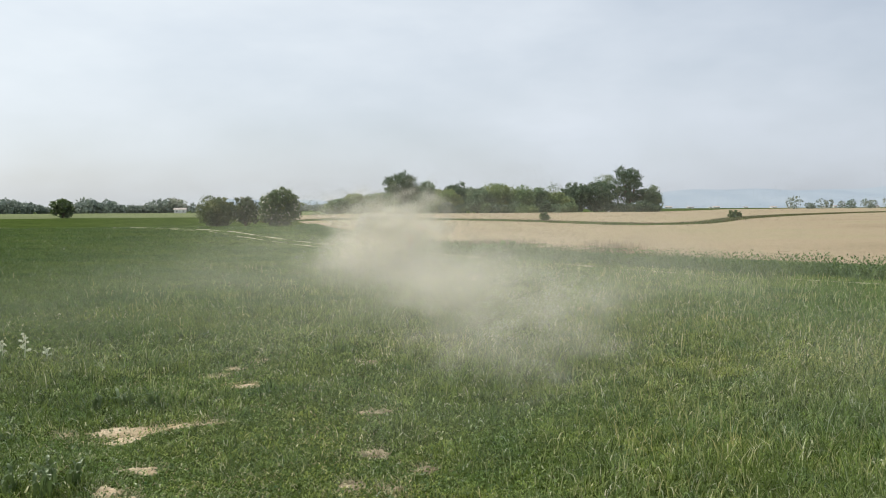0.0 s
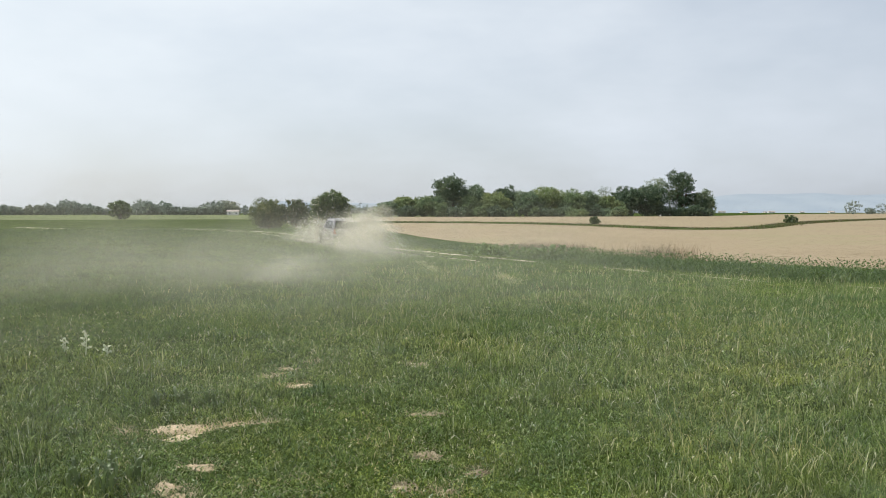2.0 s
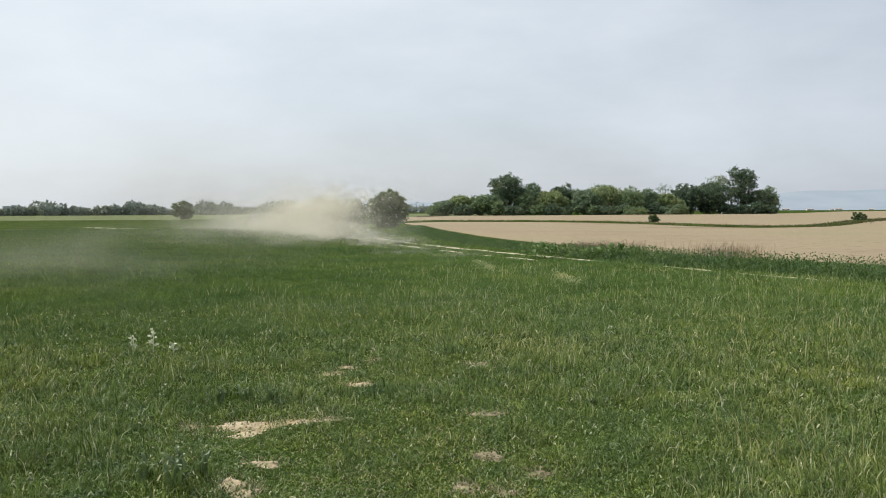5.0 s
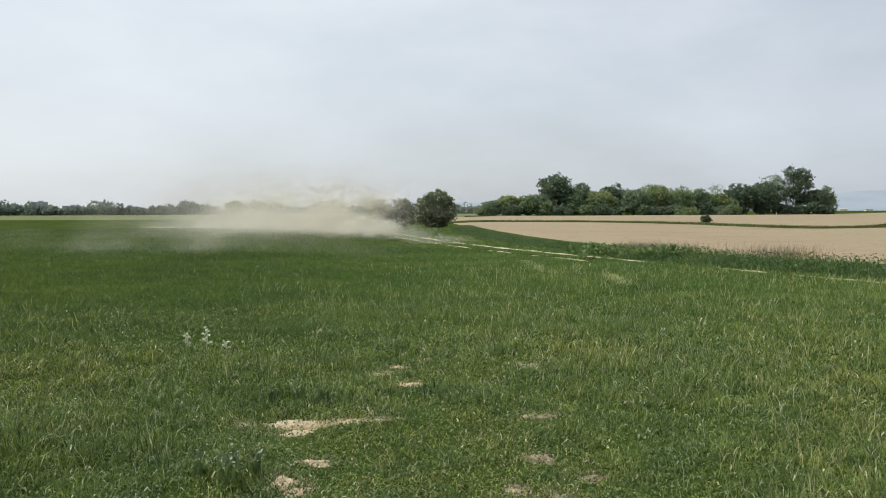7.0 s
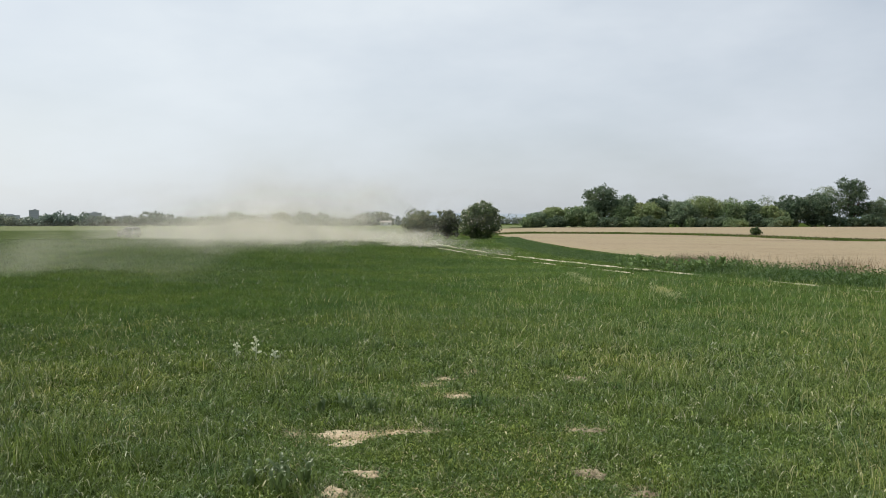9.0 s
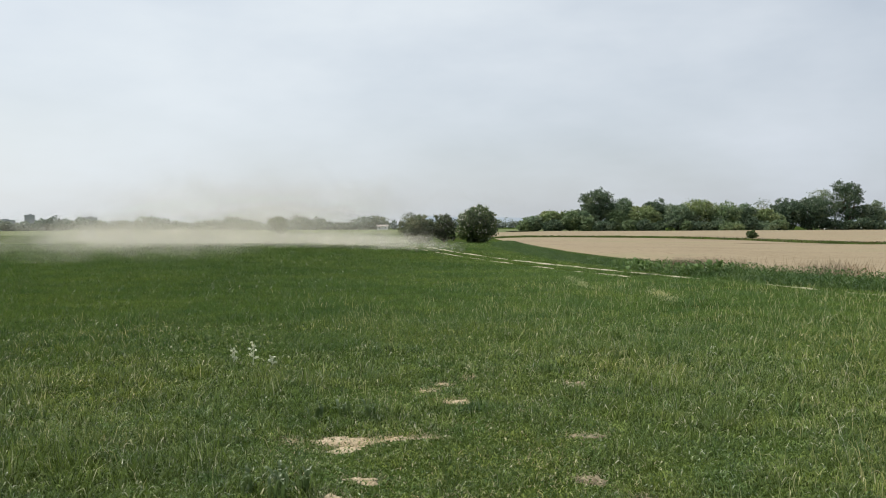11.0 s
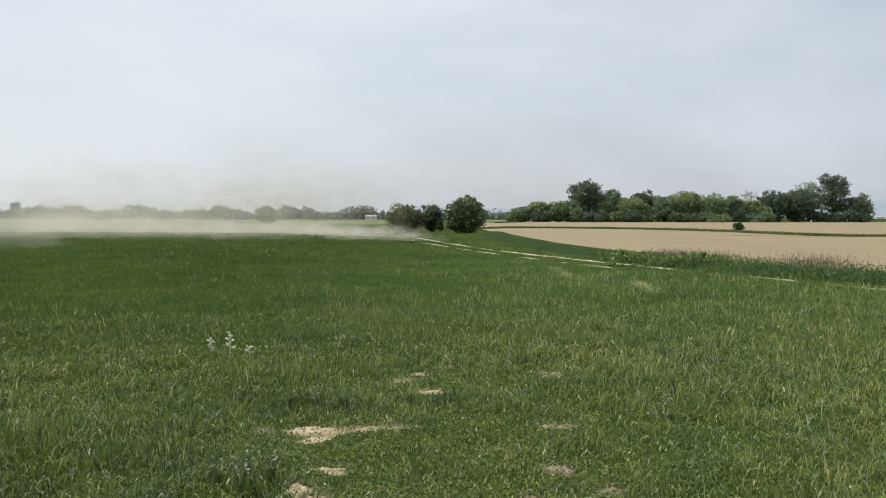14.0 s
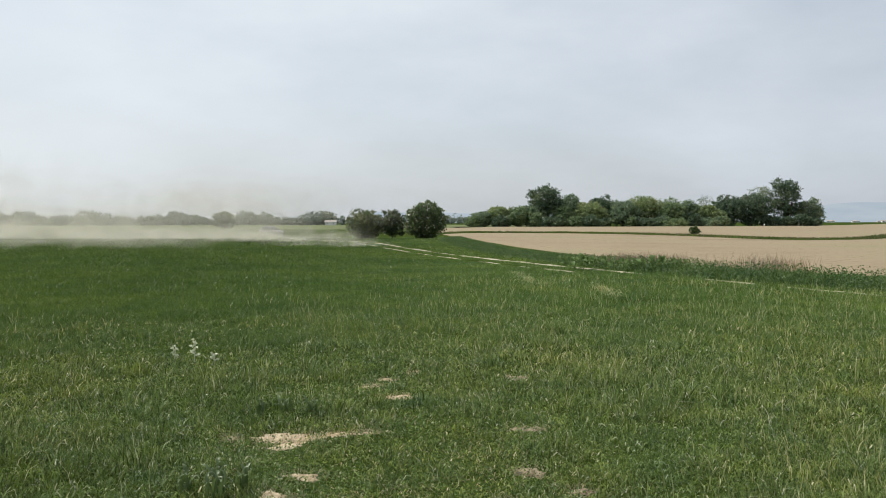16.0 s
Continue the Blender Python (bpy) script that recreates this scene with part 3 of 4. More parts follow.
def tree(name, x, y, height, width, material, label, category="tree", lobes=9, leaf=0.3, count=5000, bare=0.12, shape=0.5, gaps=0.0, group="", clump=0.035):
    """A tree or bush: tapered trunk with limbs, and a crown of leaves in uneven clumps. bare: clear trunk's share; shape: height of the widest part."""
    th = new(name)
    th.location = (x, y, float(hh(x, y)))
    height, width, lobes = height * 1.04, width * 1.02, int(lobes * 1.7)
    L = []
    half = np.array([width / 2, width / 2, height * (1 - shape)])
    for k in range(lobes):
        f = 1 - 2 * (k + 0.5) / lobes
        a = k * 2.39996 + rng.uniform(-0.3, 0.3)
        d = np.array([math.sqrt(1 - f * f) * math.cos(a), math.sqrt(1 - f * f) * math.sin(a), f])
        rad = width * rng.uniform(0.12, 0.27) * (13 / lobes) ** 0.25
        q = d * (half - min(rad, half.min() * 0.8)) * rng.uniform(0.7, 1.06)
        L.append((q[0], q[1], max(q[2] + shape * height, bare * height + rad * 0.5), rad, rad, rad * rng.uniform(0.75, 0.95)))
    L.append((0, 0, height * shape, width * 0.33, width * 0.33, height * (1 - shape) * 0.7))
    L = np.array(L)
    nc = max(count // 14, 12)
    area = L[:, 3] ** 2
    pick = rng.choice(len(L), nc, p=area / area.sum())
    d = rng.normal(size=(nc, 3))
    d /= np.linalg.norm(d, axis=1)[:, None]
    cc = L[pick, :3] + d * L[pick, 3:] * rng.uniform(0.72, 1.08, nc)[:, None]
    if gaps:
        cc = cc[patchy(cc[:, 0] * 2 / width * 4, cc[:, 2] * 2 / width * 4 + x) > -1 + gaps]
    cc = cc[cc[:, 2] > max(bare * 0.8, 0.01) * height]
    sig = width * clump
    pts = np.repeat(cc, 14, 0) + rng.normal(0, 1, (len(cc) * 14, 3)) * sig * np.array([1, 1, 0.7])
    pts = pts[pts[:, 2] > 0.0]
    part("crown", leaves_mesh("crown", pts, leaf, material), material, th)
    verts, faces = [], []
    r0 = max(0.028 * height, 0.04)
    fork = height * max(bare, 0.1) * 1.1
    limb(verts, faces, (0, 0, -0.1), (0.02 * height, 0, fork), r0 * 1.25, r0 * 0.85)
    for lx, ly, lz, *_ in L:
        limb(verts, faces, (0.02 * height, 0, fork * rng.uniform(0.7, 1.0)), (lx * 0.85, ly * 0.85, max(lz, fork * 1.05)), r0 * 0.55, r0 * 0.12, 5)
    part("trunk", mesh_of("trunk", verts, faces, M_BARK, True), M_BARK, th)
    return tagged(th, label, category, group=group)


def near_bushes():
    big = tree("bush", -1.25, 106.6, 4.9, 6.1, M_BUSH, "rounded dark green elder bush with white flower heads", "bush", 10, 0.15, 17000, 0.0, 0.43, 0.12, group="bushes by the track", clump=0.028)
    mid = tree("bush", -5.6, 109.5, 4.0, 3.8, M_PLUM, "loose dark bush between two larger ones", "bush", 9, 0.15, 5200, 0.0, 0.5, 0.5, group="bushes by the track", clump=0.04)
    tree("bush", -9.2, 111, 4.2, 5.6, M_OLIVE, "broad dusty olive bush at the end of the hedge", "bush", 13, 0.11, 14000, 0.0, 0.44, group="bushes by the track", clump=0.03)
    for th, wide, high, n in ((big, 6.1, 4.9, 90), (mid, 3.8, 4.0, 26)):
        d = rng.normal(size=(n, 3))
        d[:, 1] = -np.abs(d[:, 1])
        d /= np.linalg.norm(d, axis=1)[:, None]
        c = d * [wide * 0.49, wide * 0.49, high * 0.5] * rng.uniform(0.85, 1.0, (n, 1)) + [0, 0, high * 0.46]
        c = np.repeat(c[c[:, 2] > 0.5], 7, 0)
        part("blossom", leaves_mesh("blossom", c + rng.normal(0, 0.055, c.shape), 0.06, M_BLOSSOM), M_BLOSSOM, th, "small white flower heads")
    tree("tree", -55.4, 221, 5.2, 6.4, M_BUSH, "small round lone tree in the far meadow", "tree", 10, 0.3, 3000, 0.06, 0.45)
    tree("shrub", 43.0, 137.5, 1.3, 2.0, M_BUSH, "small green shrub on the grassy bank", "shrub", 6, 0.14, 1500, 0.0, 0.4)
    tree("shrub", 70.9, 124.5, 1.7, 2.2, M_BUSH, "small dark shrub growing from the bank", "shrub", 6, 0.14, 1500, 0.0, 0.4)


def copse():
    rows = [  # x, y, height, width, material, label
        (20, 349, 6.5, 12, M_MIX, "low green tree at the end of the copse"),
        (27, 350, 9.2, 13, M_MIX, "light green tree in the copse"),
        (35, 348, 8.6, 13, M_MIX, "bushy green tree at the copse's edge"),
        (41, 352, 9.5, 13, M_MIX, "bushy green tree at the copse's edge"),
        (47.5, 356, 18.2, 17, M_OAK, "tall dark oak standing above the copse"),
        (54, 351, 9.5, 12, M_MIX, "bushy green tree at the copse's edge"),
        (58, 358, 15.2, 14, M_MIX, "green tree beside the tall oak"),
        (66, 352, 11.0, 15, M_MIX, "bushy green tree at the copse's edge"),
        (72, 358, 14.0, 15, M_OAK, "dark domed tree in the copse"),
        (80, 352, 12.0, 16, M_MIX, "light green tree in the copse"),
        (89, 355, 14.2, 18, M_MIX, "broad light green tree in the copse"),
        (99, 353, 12.0, 16, M_MIX, "light green tree in the copse"),
        (108, 357, 12.2, 15, M_MIX, "green tree in the copse"),
        (116, 355, 10.0, 13, M_MIX, "low green tree in the copse"),
        (122, 360, 8.0, 11, M_MIX, "low green tree at the end of the copse"),
    ]
    for k, (x, y, h, w, m, label) in enumerate(rows):
        oak = h > 18
        m = (M_MIX3, M_MIX2, M_MIX)[k % 3] if m is M_MIX else m
        tree("tree", x, y, h, w, m, label, "tree", 10 if oak else 8, 0.34, 12000 if oak else 9500, 0.1 if oak else 0.0, 0.56 if oak else 0.45, 0.2 if oak else 0.1, group="copse trees", clump=0.03)
    for k in range(16):
        x = 19 + k * 6.8 + rng.uniform(-3, 3)
        tree("shrub", x, 345 + rng.uniform(-3, 3), rng.uniform(2.4, 6.2), rng.uniform(6, 12), (M_MIX, M_OAK, M_MIX3)[k % 3], "low shrub filling the foot of the copse", "shrub", 8, 0.34, 3600, 0.0, 0.35,
             group="copse shrubs")
    tree("tree", 121.5, 372, 14.4, 9, M_POPLAR, "thin airy tree with see-through crown", "tree", 9, 0.22, 900, 0.3, 0.65, 0.3, clump=0.05)
    tree("tree", 129, 366, 13.8, 17, M_DARKTREE, "dense dark green round tree", "tree", 15, 0.42, 8000, 0.0, 0.45, group="dark round trees", clump=0.03)
    tree("tree", 140.5, 368, 15.4, 19, M_DARKTREE, "dense dark green round tree", "tree", 16, 0.42, 9500, 0.0, 0.45, group="dark round trees", clump=0.03)
    tree("tree", 150, 380, 19.6, 14, M_POPLAR, "tall airy poplar behind the dark trees", "tree", 10, 0.28, 5200, 0.05, 0.55, 0.4, clump=0.04)
    tree("tree", 158.5, 374, 22.2, 16, M_DARKTREE, "tall poplar with gaps in its dark crown", "tree", 12, 0.34, 10000, 0.03, 0.52, 0.4, clump=0.035)
    for k in range(4):
        tree("shrub", 147 + k * 6.2, 362 + rng.uniform(-2, 2), rng.uniform(4, 6), rng.uniform(8, 10), M_DARKTREE, "dark low shrub under the poplars", "shrub", 8, 0.4, 2200, 0.0, 0.35,
             group="poplar shrubs")
    tree("tree", 169.0, 373, 12.8, 15, M_POPLAR, "round grey-green tree at the row's end", "tree", 14, 0.36, 7500, 0.0, 0.45, clump=0.03)


def far_trees():
    """The far line of trees over the meadow, and the one past the crop fields."""
    pts = []

    def clumps(x0, y0, x1, y1, n, lo, hi):
        for k in range(n):
            f = (k + rng.uniform(0, 1)) / n
            cx, cy = x0 + (x1 - x0) * f, y0 + (y1 - y0) * f + rng.uniform(-12, 12)
            h = rng.uniform(lo, hi) * (1 + 0.25 * math.sin(f * 40))
            w = h * rng.uniform(0.7, 1.3)
            q = rng.normal(size=(110, 3))
            q /= np.linalg.norm(q, axis=1)[:, None]
            q = q * rng.uniform(0.6, 1.05, (110, 1)) * [w / 2, w / 2, h / 2] + [cx, cy, h * 0.5]
            pts.append(q)
    clumps(-420, 560, -75, 620, 190, 4.5, 9)
    clumps(-420, 600, -70, 640, 120, 3.5, 6)
    clumps(-60, 1000, 110, 1000, 60, 6, 11)
    clumps(520, 800, 900, 1000, 26, 7, 13)
    c = np.concatenate(pts)
    c = c[c[:, 2] > -0.5]
    tagged(new("far_trees", leaves_mesh("far_trees", c, 1.1, M_HAZETREE)), "hazy far line of trees along the fields", "trees", kind="stuff")


def hills():
    for name, x0, x1, y, base, amp, seed in (("hills", 1300, 4200, 3400, 92, 12, 1.0), ("hills", -500, 1000, 4100, 62, 10, 5.0)):
        n = 120
        xs = np.linspace(x0, x1, n)
        ends = sst(0, 0.12, (xs - x0) / (x1 - x0)) * (1 - 0.9 * sst(0.9, 1, (xs - x0) / (x1 - x0)))
        top = ends * (base + amp * (np.sin(xs * 0.0021 + seed) + 0.5 * np.sin(xs * 0.0063 + 2 * seed) + 0.2 * np.sin(xs * 0.019)))
        f = np.array([0, 0.25, 0.6, 0.85, 1.0, 0.6, 0.0])
        dy = np.array([-500, -380, -220, -100, 0, 200, 420])
        P = np.broadcast_to(xs[:, None], (n, 7))
        ob = new(name, grid_sheet(name, P, y + np.broadcast_to(dy, (n, 7)), top[:, None] * f[None, :] - 3, M_HAZEHILL))
        tagged(ob, "pale blue hazy ridge of distant hills", "hills", kind="structure")


def house(x, y, w, d, h, turn):
    th = new("house")
    th.matrix_world = pose(x, y, float(hh(x, y)), 0, 0, turn)
    part("wall", box((w, d, h), (0, 0, h / 2)), M_PLASTER, th)
    bm = bmesh.new()
    o, r = 0.4, h * 0.5
    vs = [bm.verts.new(p) for p in ((-w / 2 - o, -d / 2 - o, h), (w / 2 + o, -d / 2 - o, h), (w / 2 + o, d / 2 + o, h), (-w / 2 - o, d / 2 + o, h),
                                    (-w / 2 - o, 0, h + r), (w / 2 + o, 0, h + r))]
    for f in ((0, 1, 5, 4), (2, 3, 4, 5), (0, 4, 3), (1, 2, 5), (0, 3, 2, 1)):
        bm.faces.new([vs[k] for k in f])
    part("roof", bm, M_TILE, th)
    for k in (-0.28, 0.28):
        part("window", box((w * 0.14, 0.12, h * 0.3), (k * w, -d / 2 - 0.03, h * 0.55)), M_GLASS, th)
    tagged(th, "small white house far off on the plain", "house", group="far houses")


def houses():
    house(-75, 606, 8, 5, 2.4, 5)
    for k in range(26):
        f = k / 25
        house(900 + 1500 * f + rng.uniform(-20, 20), 2250 + 260 * math.sin(k * 1.9), rng.uniform(8, 22), 8, rng.uniform(2.5, 4.5), rng.uniform(-25, 25))
    house(171, 420, 7, 5, 1.5, 8)
    house(197, 440, 13, 5, 1.4, -6)


def apartment_building(x, y, w, h, d=14.0):
    th = new("apartment_building")
    th.matrix_world = pose(x, y, -1.0, 0, 0, math.degrees(-math.atan2(x, y)))
    part("wall", box((w, d, h), (0, 0, h / 2)), M_HAZEWALL, th)
    part("roof", box((w + 0.6, d + 0.6, 0.8), (0, 0, h + 0.4), 0.1), M_HAZEWALL, th)
    part("stair_head", box((w * 0.3, d * 0.5, 2.2), (w * 0.1, 0, h + 1.8), 0.1), M_HAZEWALL, th)
    for f in range(int(h // 3.2)):
        part("window_band", box((w * 0.86, 0.2, 1.3), (0, -d / 2 - 0.05, 1.9 + 3.2 * f)), M_HAZEGLASS, th, "row of grey windows")
    tagged(th, "hazy grey apartment building far beyond the trees", "building", group="far apartment buildings")


def far_town():
    apartment_building(-842, 1500, 17, 27)
    apartment_building(-905, 1520, 42, 18)
    apartment_building(-800, 1530, 60, 16)
    apartment_building(-735, 1510, 30, 22)
    apartment_building(-690, 1540, 30, 15)


# ---- small plants ----
def broad_leaf_mesh():
    n = 7
    verts, faces = [], []
    for k in range(n):
        f = k / (n - 1)
        w = 0.13 * math.sin(math.pi * min(f * 0.9 + 0.08, 1)) ** 0.7
        z = 0.1 * math.sin(f * 2.4)
        x = 0.08 + 0.34 * f
        verts += [(x, -w, z + 0.035 + 0.012 * math.sin(f * 17)), (x, 0, z), (x, w, z + 0.035 + 0.012 * math.cos(f * 15))]
    for k in range(n - 1):
        b = 3 * k
        faces += [(b, b + 3, b + 4, b + 1), (b + 1, b + 4, b + 5, b + 2)]
    return mesh_of("leaf", verts, faces, M_BROAD, True)


def docks():
    leaf = broad_leaf_mesh()
    # nearer to the track than the rank weeds
    rnd = random.Random(4)
    for x, y, k in ((5.8, 35.9, 0.9), (6.05, 35.2, 1.1), (6.3, 34.7, 1.0), (6.6, 34.2, 0.95), (6.4, 35.4, 0.9), (7.5, 34.0, 0.8), (7.9, 33.5, 0.9), (8.3, 33.0, 1.0), (8.7, 32.9, 1.05),
                    (9.1, 32.9, 0.9), (9.4, 33.0, 0.8)):
        th = new("dock_plant")
        th.matrix_world = pose(x, y, float(hh(x, y)), 0, 0, rnd.uniform(0, 360))
        for j in range(26):
            ob = new("leaf", leaf)
            ob.parent = th
            s = k * rnd.uniform(0.4, 0.8)
            up = rnd.uniform(-60, 5)
            ob.matrix_local = pose(rnd.gauss(0, 0.22), rnd.gauss(0, 0.22), 0.1 + 0.32 * k * rnd.random(), rnd.uniform(-20, 20), up, j * 137.5) @ Matrix.Scale(s, 4)
        tagged(th, "large-leaved green dock plant on the verge", "plant", group="dock plants")


def woolly_weed():
    for x, y, h, nl in ((-3.27, 11.7, 0.31, 8), (-3.55, 11.75, 0.2, 6), (-3.0, 11.65, 0.13, 5)):
        th = new("woolly_weed")
        th.location = (x, y, float(hh(x, y)))
        verts, faces = [], []
        limb(verts, faces, (0, 0, -0.03), (0.02, 0.01, h), 0.008, 0.004, 5)
        part("stem", mesh_of("stem", verts, faces, M_PALE, True), M_PALE, th)
        c = []
        for k in range(nl):
            f = (k + 1) / nl
            a = k * 2.4
            for q in np.linspace(0.2, 1, 5):
                c.append((0.07 * (1.1 - 0.7 * f) * q * math.cos(a), 0.07 * (1.1 - 0.7 * f) * q * math.sin(a), h * (0.25 + 0.75 * f) + 0.02 * q))
        part("leaves", leaves_mesh("leaves", np.array(c), 0.026, M_PALE), M_PALE, th)
        tagged(th, "pale woolly weed standing above the meadow grass", "weed", group="woolly weeds")


def strap_weeds():
    """Rosettes of long dark strap leaves near the bare sand."""
    n = 6
    verts, faces = [], []
    for k in range(n):
        f = k / (n - 1)
        w, z, x = 0.02 * math.sin(math.pi * (f * 0.85 + 0.12)) ** 0.6, 0.2 * math.sin(f * 2.0), 0.02 + 0.16 * f ** 1.3
        verts += [(x, -w, z + 0.006), (x, 0, z), (x, w, z + 0.006)]
    for k in range(n - 1):
        b = 3 * k
        faces += [(b, b + 3, b + 4, b + 1), (b + 1, b + 4, b + 5, b + 2)]
    leaf = mesh_of("leaf", verts, faces, M_BUSH, True)
    rnd = random.Random(9)
    for x, y in ((-1.55, 6.3), (-1.38, 6.2), (-1.5, 6.05), (-1.25, 8.5), (-1.5, 8.55), (-1.75, 8.5), (-1.75, 6.2)):
        th = new("strap_leaf_weed")
        th.matrix_world = pose(x, y, float(hh(x, y)) + 0.02, 0, 0, rnd.uniform(0, 360))
        for j in range(14):
            ob = new("leaf", leaf)
            ob.parent = th
            ob.matrix_local = pose(rnd.uniform(-0.05, 0.05), rnd.uniform(-0.05, 0.05), 0, rnd.uniform(-12, 12), rnd.uniform(-35, 15), j * 137.5) @ Matrix.Scale(rnd.uniform(0.4, 0.75), 4)
        tagged(th, "leafy dark weed with long strap leaves in the grass", "weed", group="strap-leaf weeds")


# ---- the car ----
def car():
    th = new("car")
    body = bmesh.new()
    # profile of the lower body and the cabin, lengthwise (y forward, z up)
    low = [(-2.1, 0.42), (-2.16, 0.62), (-2.12, 1.02), (-1.95, 1.08), (0.75, 1.06), (1.85, 0.95), (2.1, 0.78), (2.14, 0.5), (2.0, 0.34), (-1.9, 0.34)]
    halves = [0.84, 0.88, 0.9, 0.9, 0.9, 0.84, 0.76, 0.76, 0.8, 0.84]
    ring = [[body.verts.new((s * w, y, z)) for (y, z), w in zip(low, halves)] for s in (-1, 1)]
    n = len(low)
    for k in range(n):
        j = (k + 1) % n
        body.faces.new((ring[0][k], ring[0][j], ring[1][j], ring[1][k]))
    body.faces.new(ring[0][::-1])
    body.faces.new(ring[1])
    bmesh.ops.recalc_face_normals(body, faces=body.faces)
    bmesh.ops.bevel(body, geom=body.edges[:], offset=0.045, segments=2, affect="EDGES")
    part("body", body, M_PAINT, th)
    cab = bmesh.new()
    side = [(-2.05, 1.04, 0.86), (-1.82, 1.66, 0.7), (-1.5, 1.73, 0.68), (0.1, 1.71, 0.68), (0.95, 1.05, 0.84)]
    ring = [[cab.verts.new((s * w, y, z)) for y, z, w in side] for s in (-1, 1)]
    for k in range(5):
        j = (k + 1) % 5
        cab.faces.new((ring[0][k], ring[0][j], ring[1][j], ring[1][k]))
    cab.faces.new(ring[0][::-1])
    cab.faces.new(ring[1])
    bmesh.ops.recalc_face_normals(cab, faces=cab.faces)
    bmesh.ops.bevel(cab, geom=cab.edges[:], offset=0.05, segments=2, affect="EDGES")
    part("cabin", cab, M_PAINT, th)

    def pane(name, corners):
        bm = bmesh.new()
        vs = [bm.verts.new(p) for p in corners]
        f = bm.faces.new(vs)
        f.normal_update()
        ext = bmesh.ops.extrude_face_region(bm, geom=[f])
        for v in ext["geom"]:
            if isinstance(v, bmesh.types.BMVert):
                v.co += f.normal * 0.012
        bmesh.ops.recalc_face_normals(bm, faces=bm.faces)
        return part(name, bm, M_GLASS, th, "dark tinted glass")
    pane("rear_window", [(-0.74, -2.045, 1.1), (0.74, -2.045, 1.1), (0.62, -1.86, 1.6), (-0.62, -1.86, 1.6)])
    pane("windscreen", [(0.74, 0.92, 1.1), (-0.74, 0.92, 1.1), (-0.6, 0.24, 1.63), (0.6, 0.24, 1.63)])
    for s in (-1, 1):
        for y0, y1 in ((-1.75, -1.0), (-0.94, -0.2), (-0.14, 0.55)):
            t1 = min(y1, 0.12)
            pane("side_window", [(s * 0.862, y0, 1.1), (s * 0.862, y1, 1.1), (s * 0.712, t1 if y1 > 0 else y1, 1.6), (s * 0.712, y0 + (0.08 if y0 < -1.5 else 0), 1.6)][::s])
        part("mirror", box((0.2, 0.09, 0.15), (s * 1.0, 0.72, 1.12), 0.03), M_TRIM, th, "black door mirror")
        part("tail_light", box((0.14, 0.06, 0.3), (s * 0.76, -2.13, 0.92), 0.02), M_REDLAMP, th, "red tail light")
        part("headlight", box((0.3, 0.08, 0.16), (s * 0.55, 2.08, 0.74), 0.03), M_CLEARLAMP, th, "clear headlight")
        part("roof_rail", box((0.04, 1.6, 0.04), (s * 0.62, -0.75, 1.765), 0.012), M_TRIM, th, "black roof rail")
    part("rear_bumper", box((1.72, 0.16, 0.24), (0, -2.17, 0.5), 0.05), M_TRIM, th, "black rear bumper")
    part("front_bumper", box((1.6, 0.14, 0.24), (0, 2.14, 0.48), 0.05), M_TRIM, th, "black front bumper")
    part("plate", box((0.5, 0.02, 0.11), (0, -2.165, 0.86), 0.004), M_BARS, th, "pale plate with plain bars")
    part("grille", box((0.8, 0.04, 0.14), (0, 2.13, 0.7), 0.01), M_TRIM, th)
    wheels = []
    for sx in (-1, 1):
        for wy in (-1.32, 1.36):
            w = new("wheel")
            w.parent = th
            w.location = (sx * 0.8, wy, 0.36)
            bm = bmesh.new()
            bmesh.ops.create_cone(bm, cap_ends=True, segments=24, radius1=0.36, radius2=0.36, depth=0.24, matrix=Matrix.Rotation(math.pi / 2, 4, "Y"))
            bmesh.ops.bevel(bm, geom=[e for e in bm.edges if e.calc_face_angle(0) > 1], offset=0.04, segments=2, affect="EDGES")
            part("tyre", bm, M_TYRE, w)
            bm = bmesh.new()
            bmesh.ops.create_cone(bm, cap_ends=True, segments=5, radius1=0.24, radius2=0.16, depth=0.06, matrix=Matrix.Translation((sx * 0.125, 0, 0)) @ Matrix.Rotation(sx * math.pi / 2, 4, "Y"))
            part("rim", bm, M_RIM, w)
            wheels.append(w)
    tagged(th, "dusty silver estate car driving over the farm track", "car")
    return th, wheels


# t, x, y of the car on the ground, from before the clip's start
DRIVE = [(-3.0, 11.0, -1.0), (-2.4, 9.0, 4.0), (-1.8, 6.6, 8.6), (-1.2, 4.6, 14.5), (-0.6, 3.3, 22.0), (0.0, 3.1, 29.5), (0.5, 3.1, 34.2), (0.9, 2.94, 38.4), (1.2, 2.5, 42.6), (1.5, 1.75, 47.6),
         (1.8, 0.7, 52.4), (2.2, -1.0, 59.0), (2.6, -2.9, 65.4), (3.0, -4.6, 71.0), (3.5, -6.6, 78.0), (4.2, -10.5, 87.5), (5.0, -16.5, 98.5), (6.0, -25.0, 110.0),
         (7.0, -33.5, 121.0), (8.2, -50.0, 134.0), (9.2, -64.0, 141.0), (10.2, -74.0, 149.5), (11.0, -76.0, 158.0), (12.0, -68.0, 163.0), (13.0, -55.0, 160.0),
         (14.0, -42.5, 154.0), (15.0, -34.0, 148.0), (16.0, -27.6, 142.5), (17.0, -20.0, 136.0)]


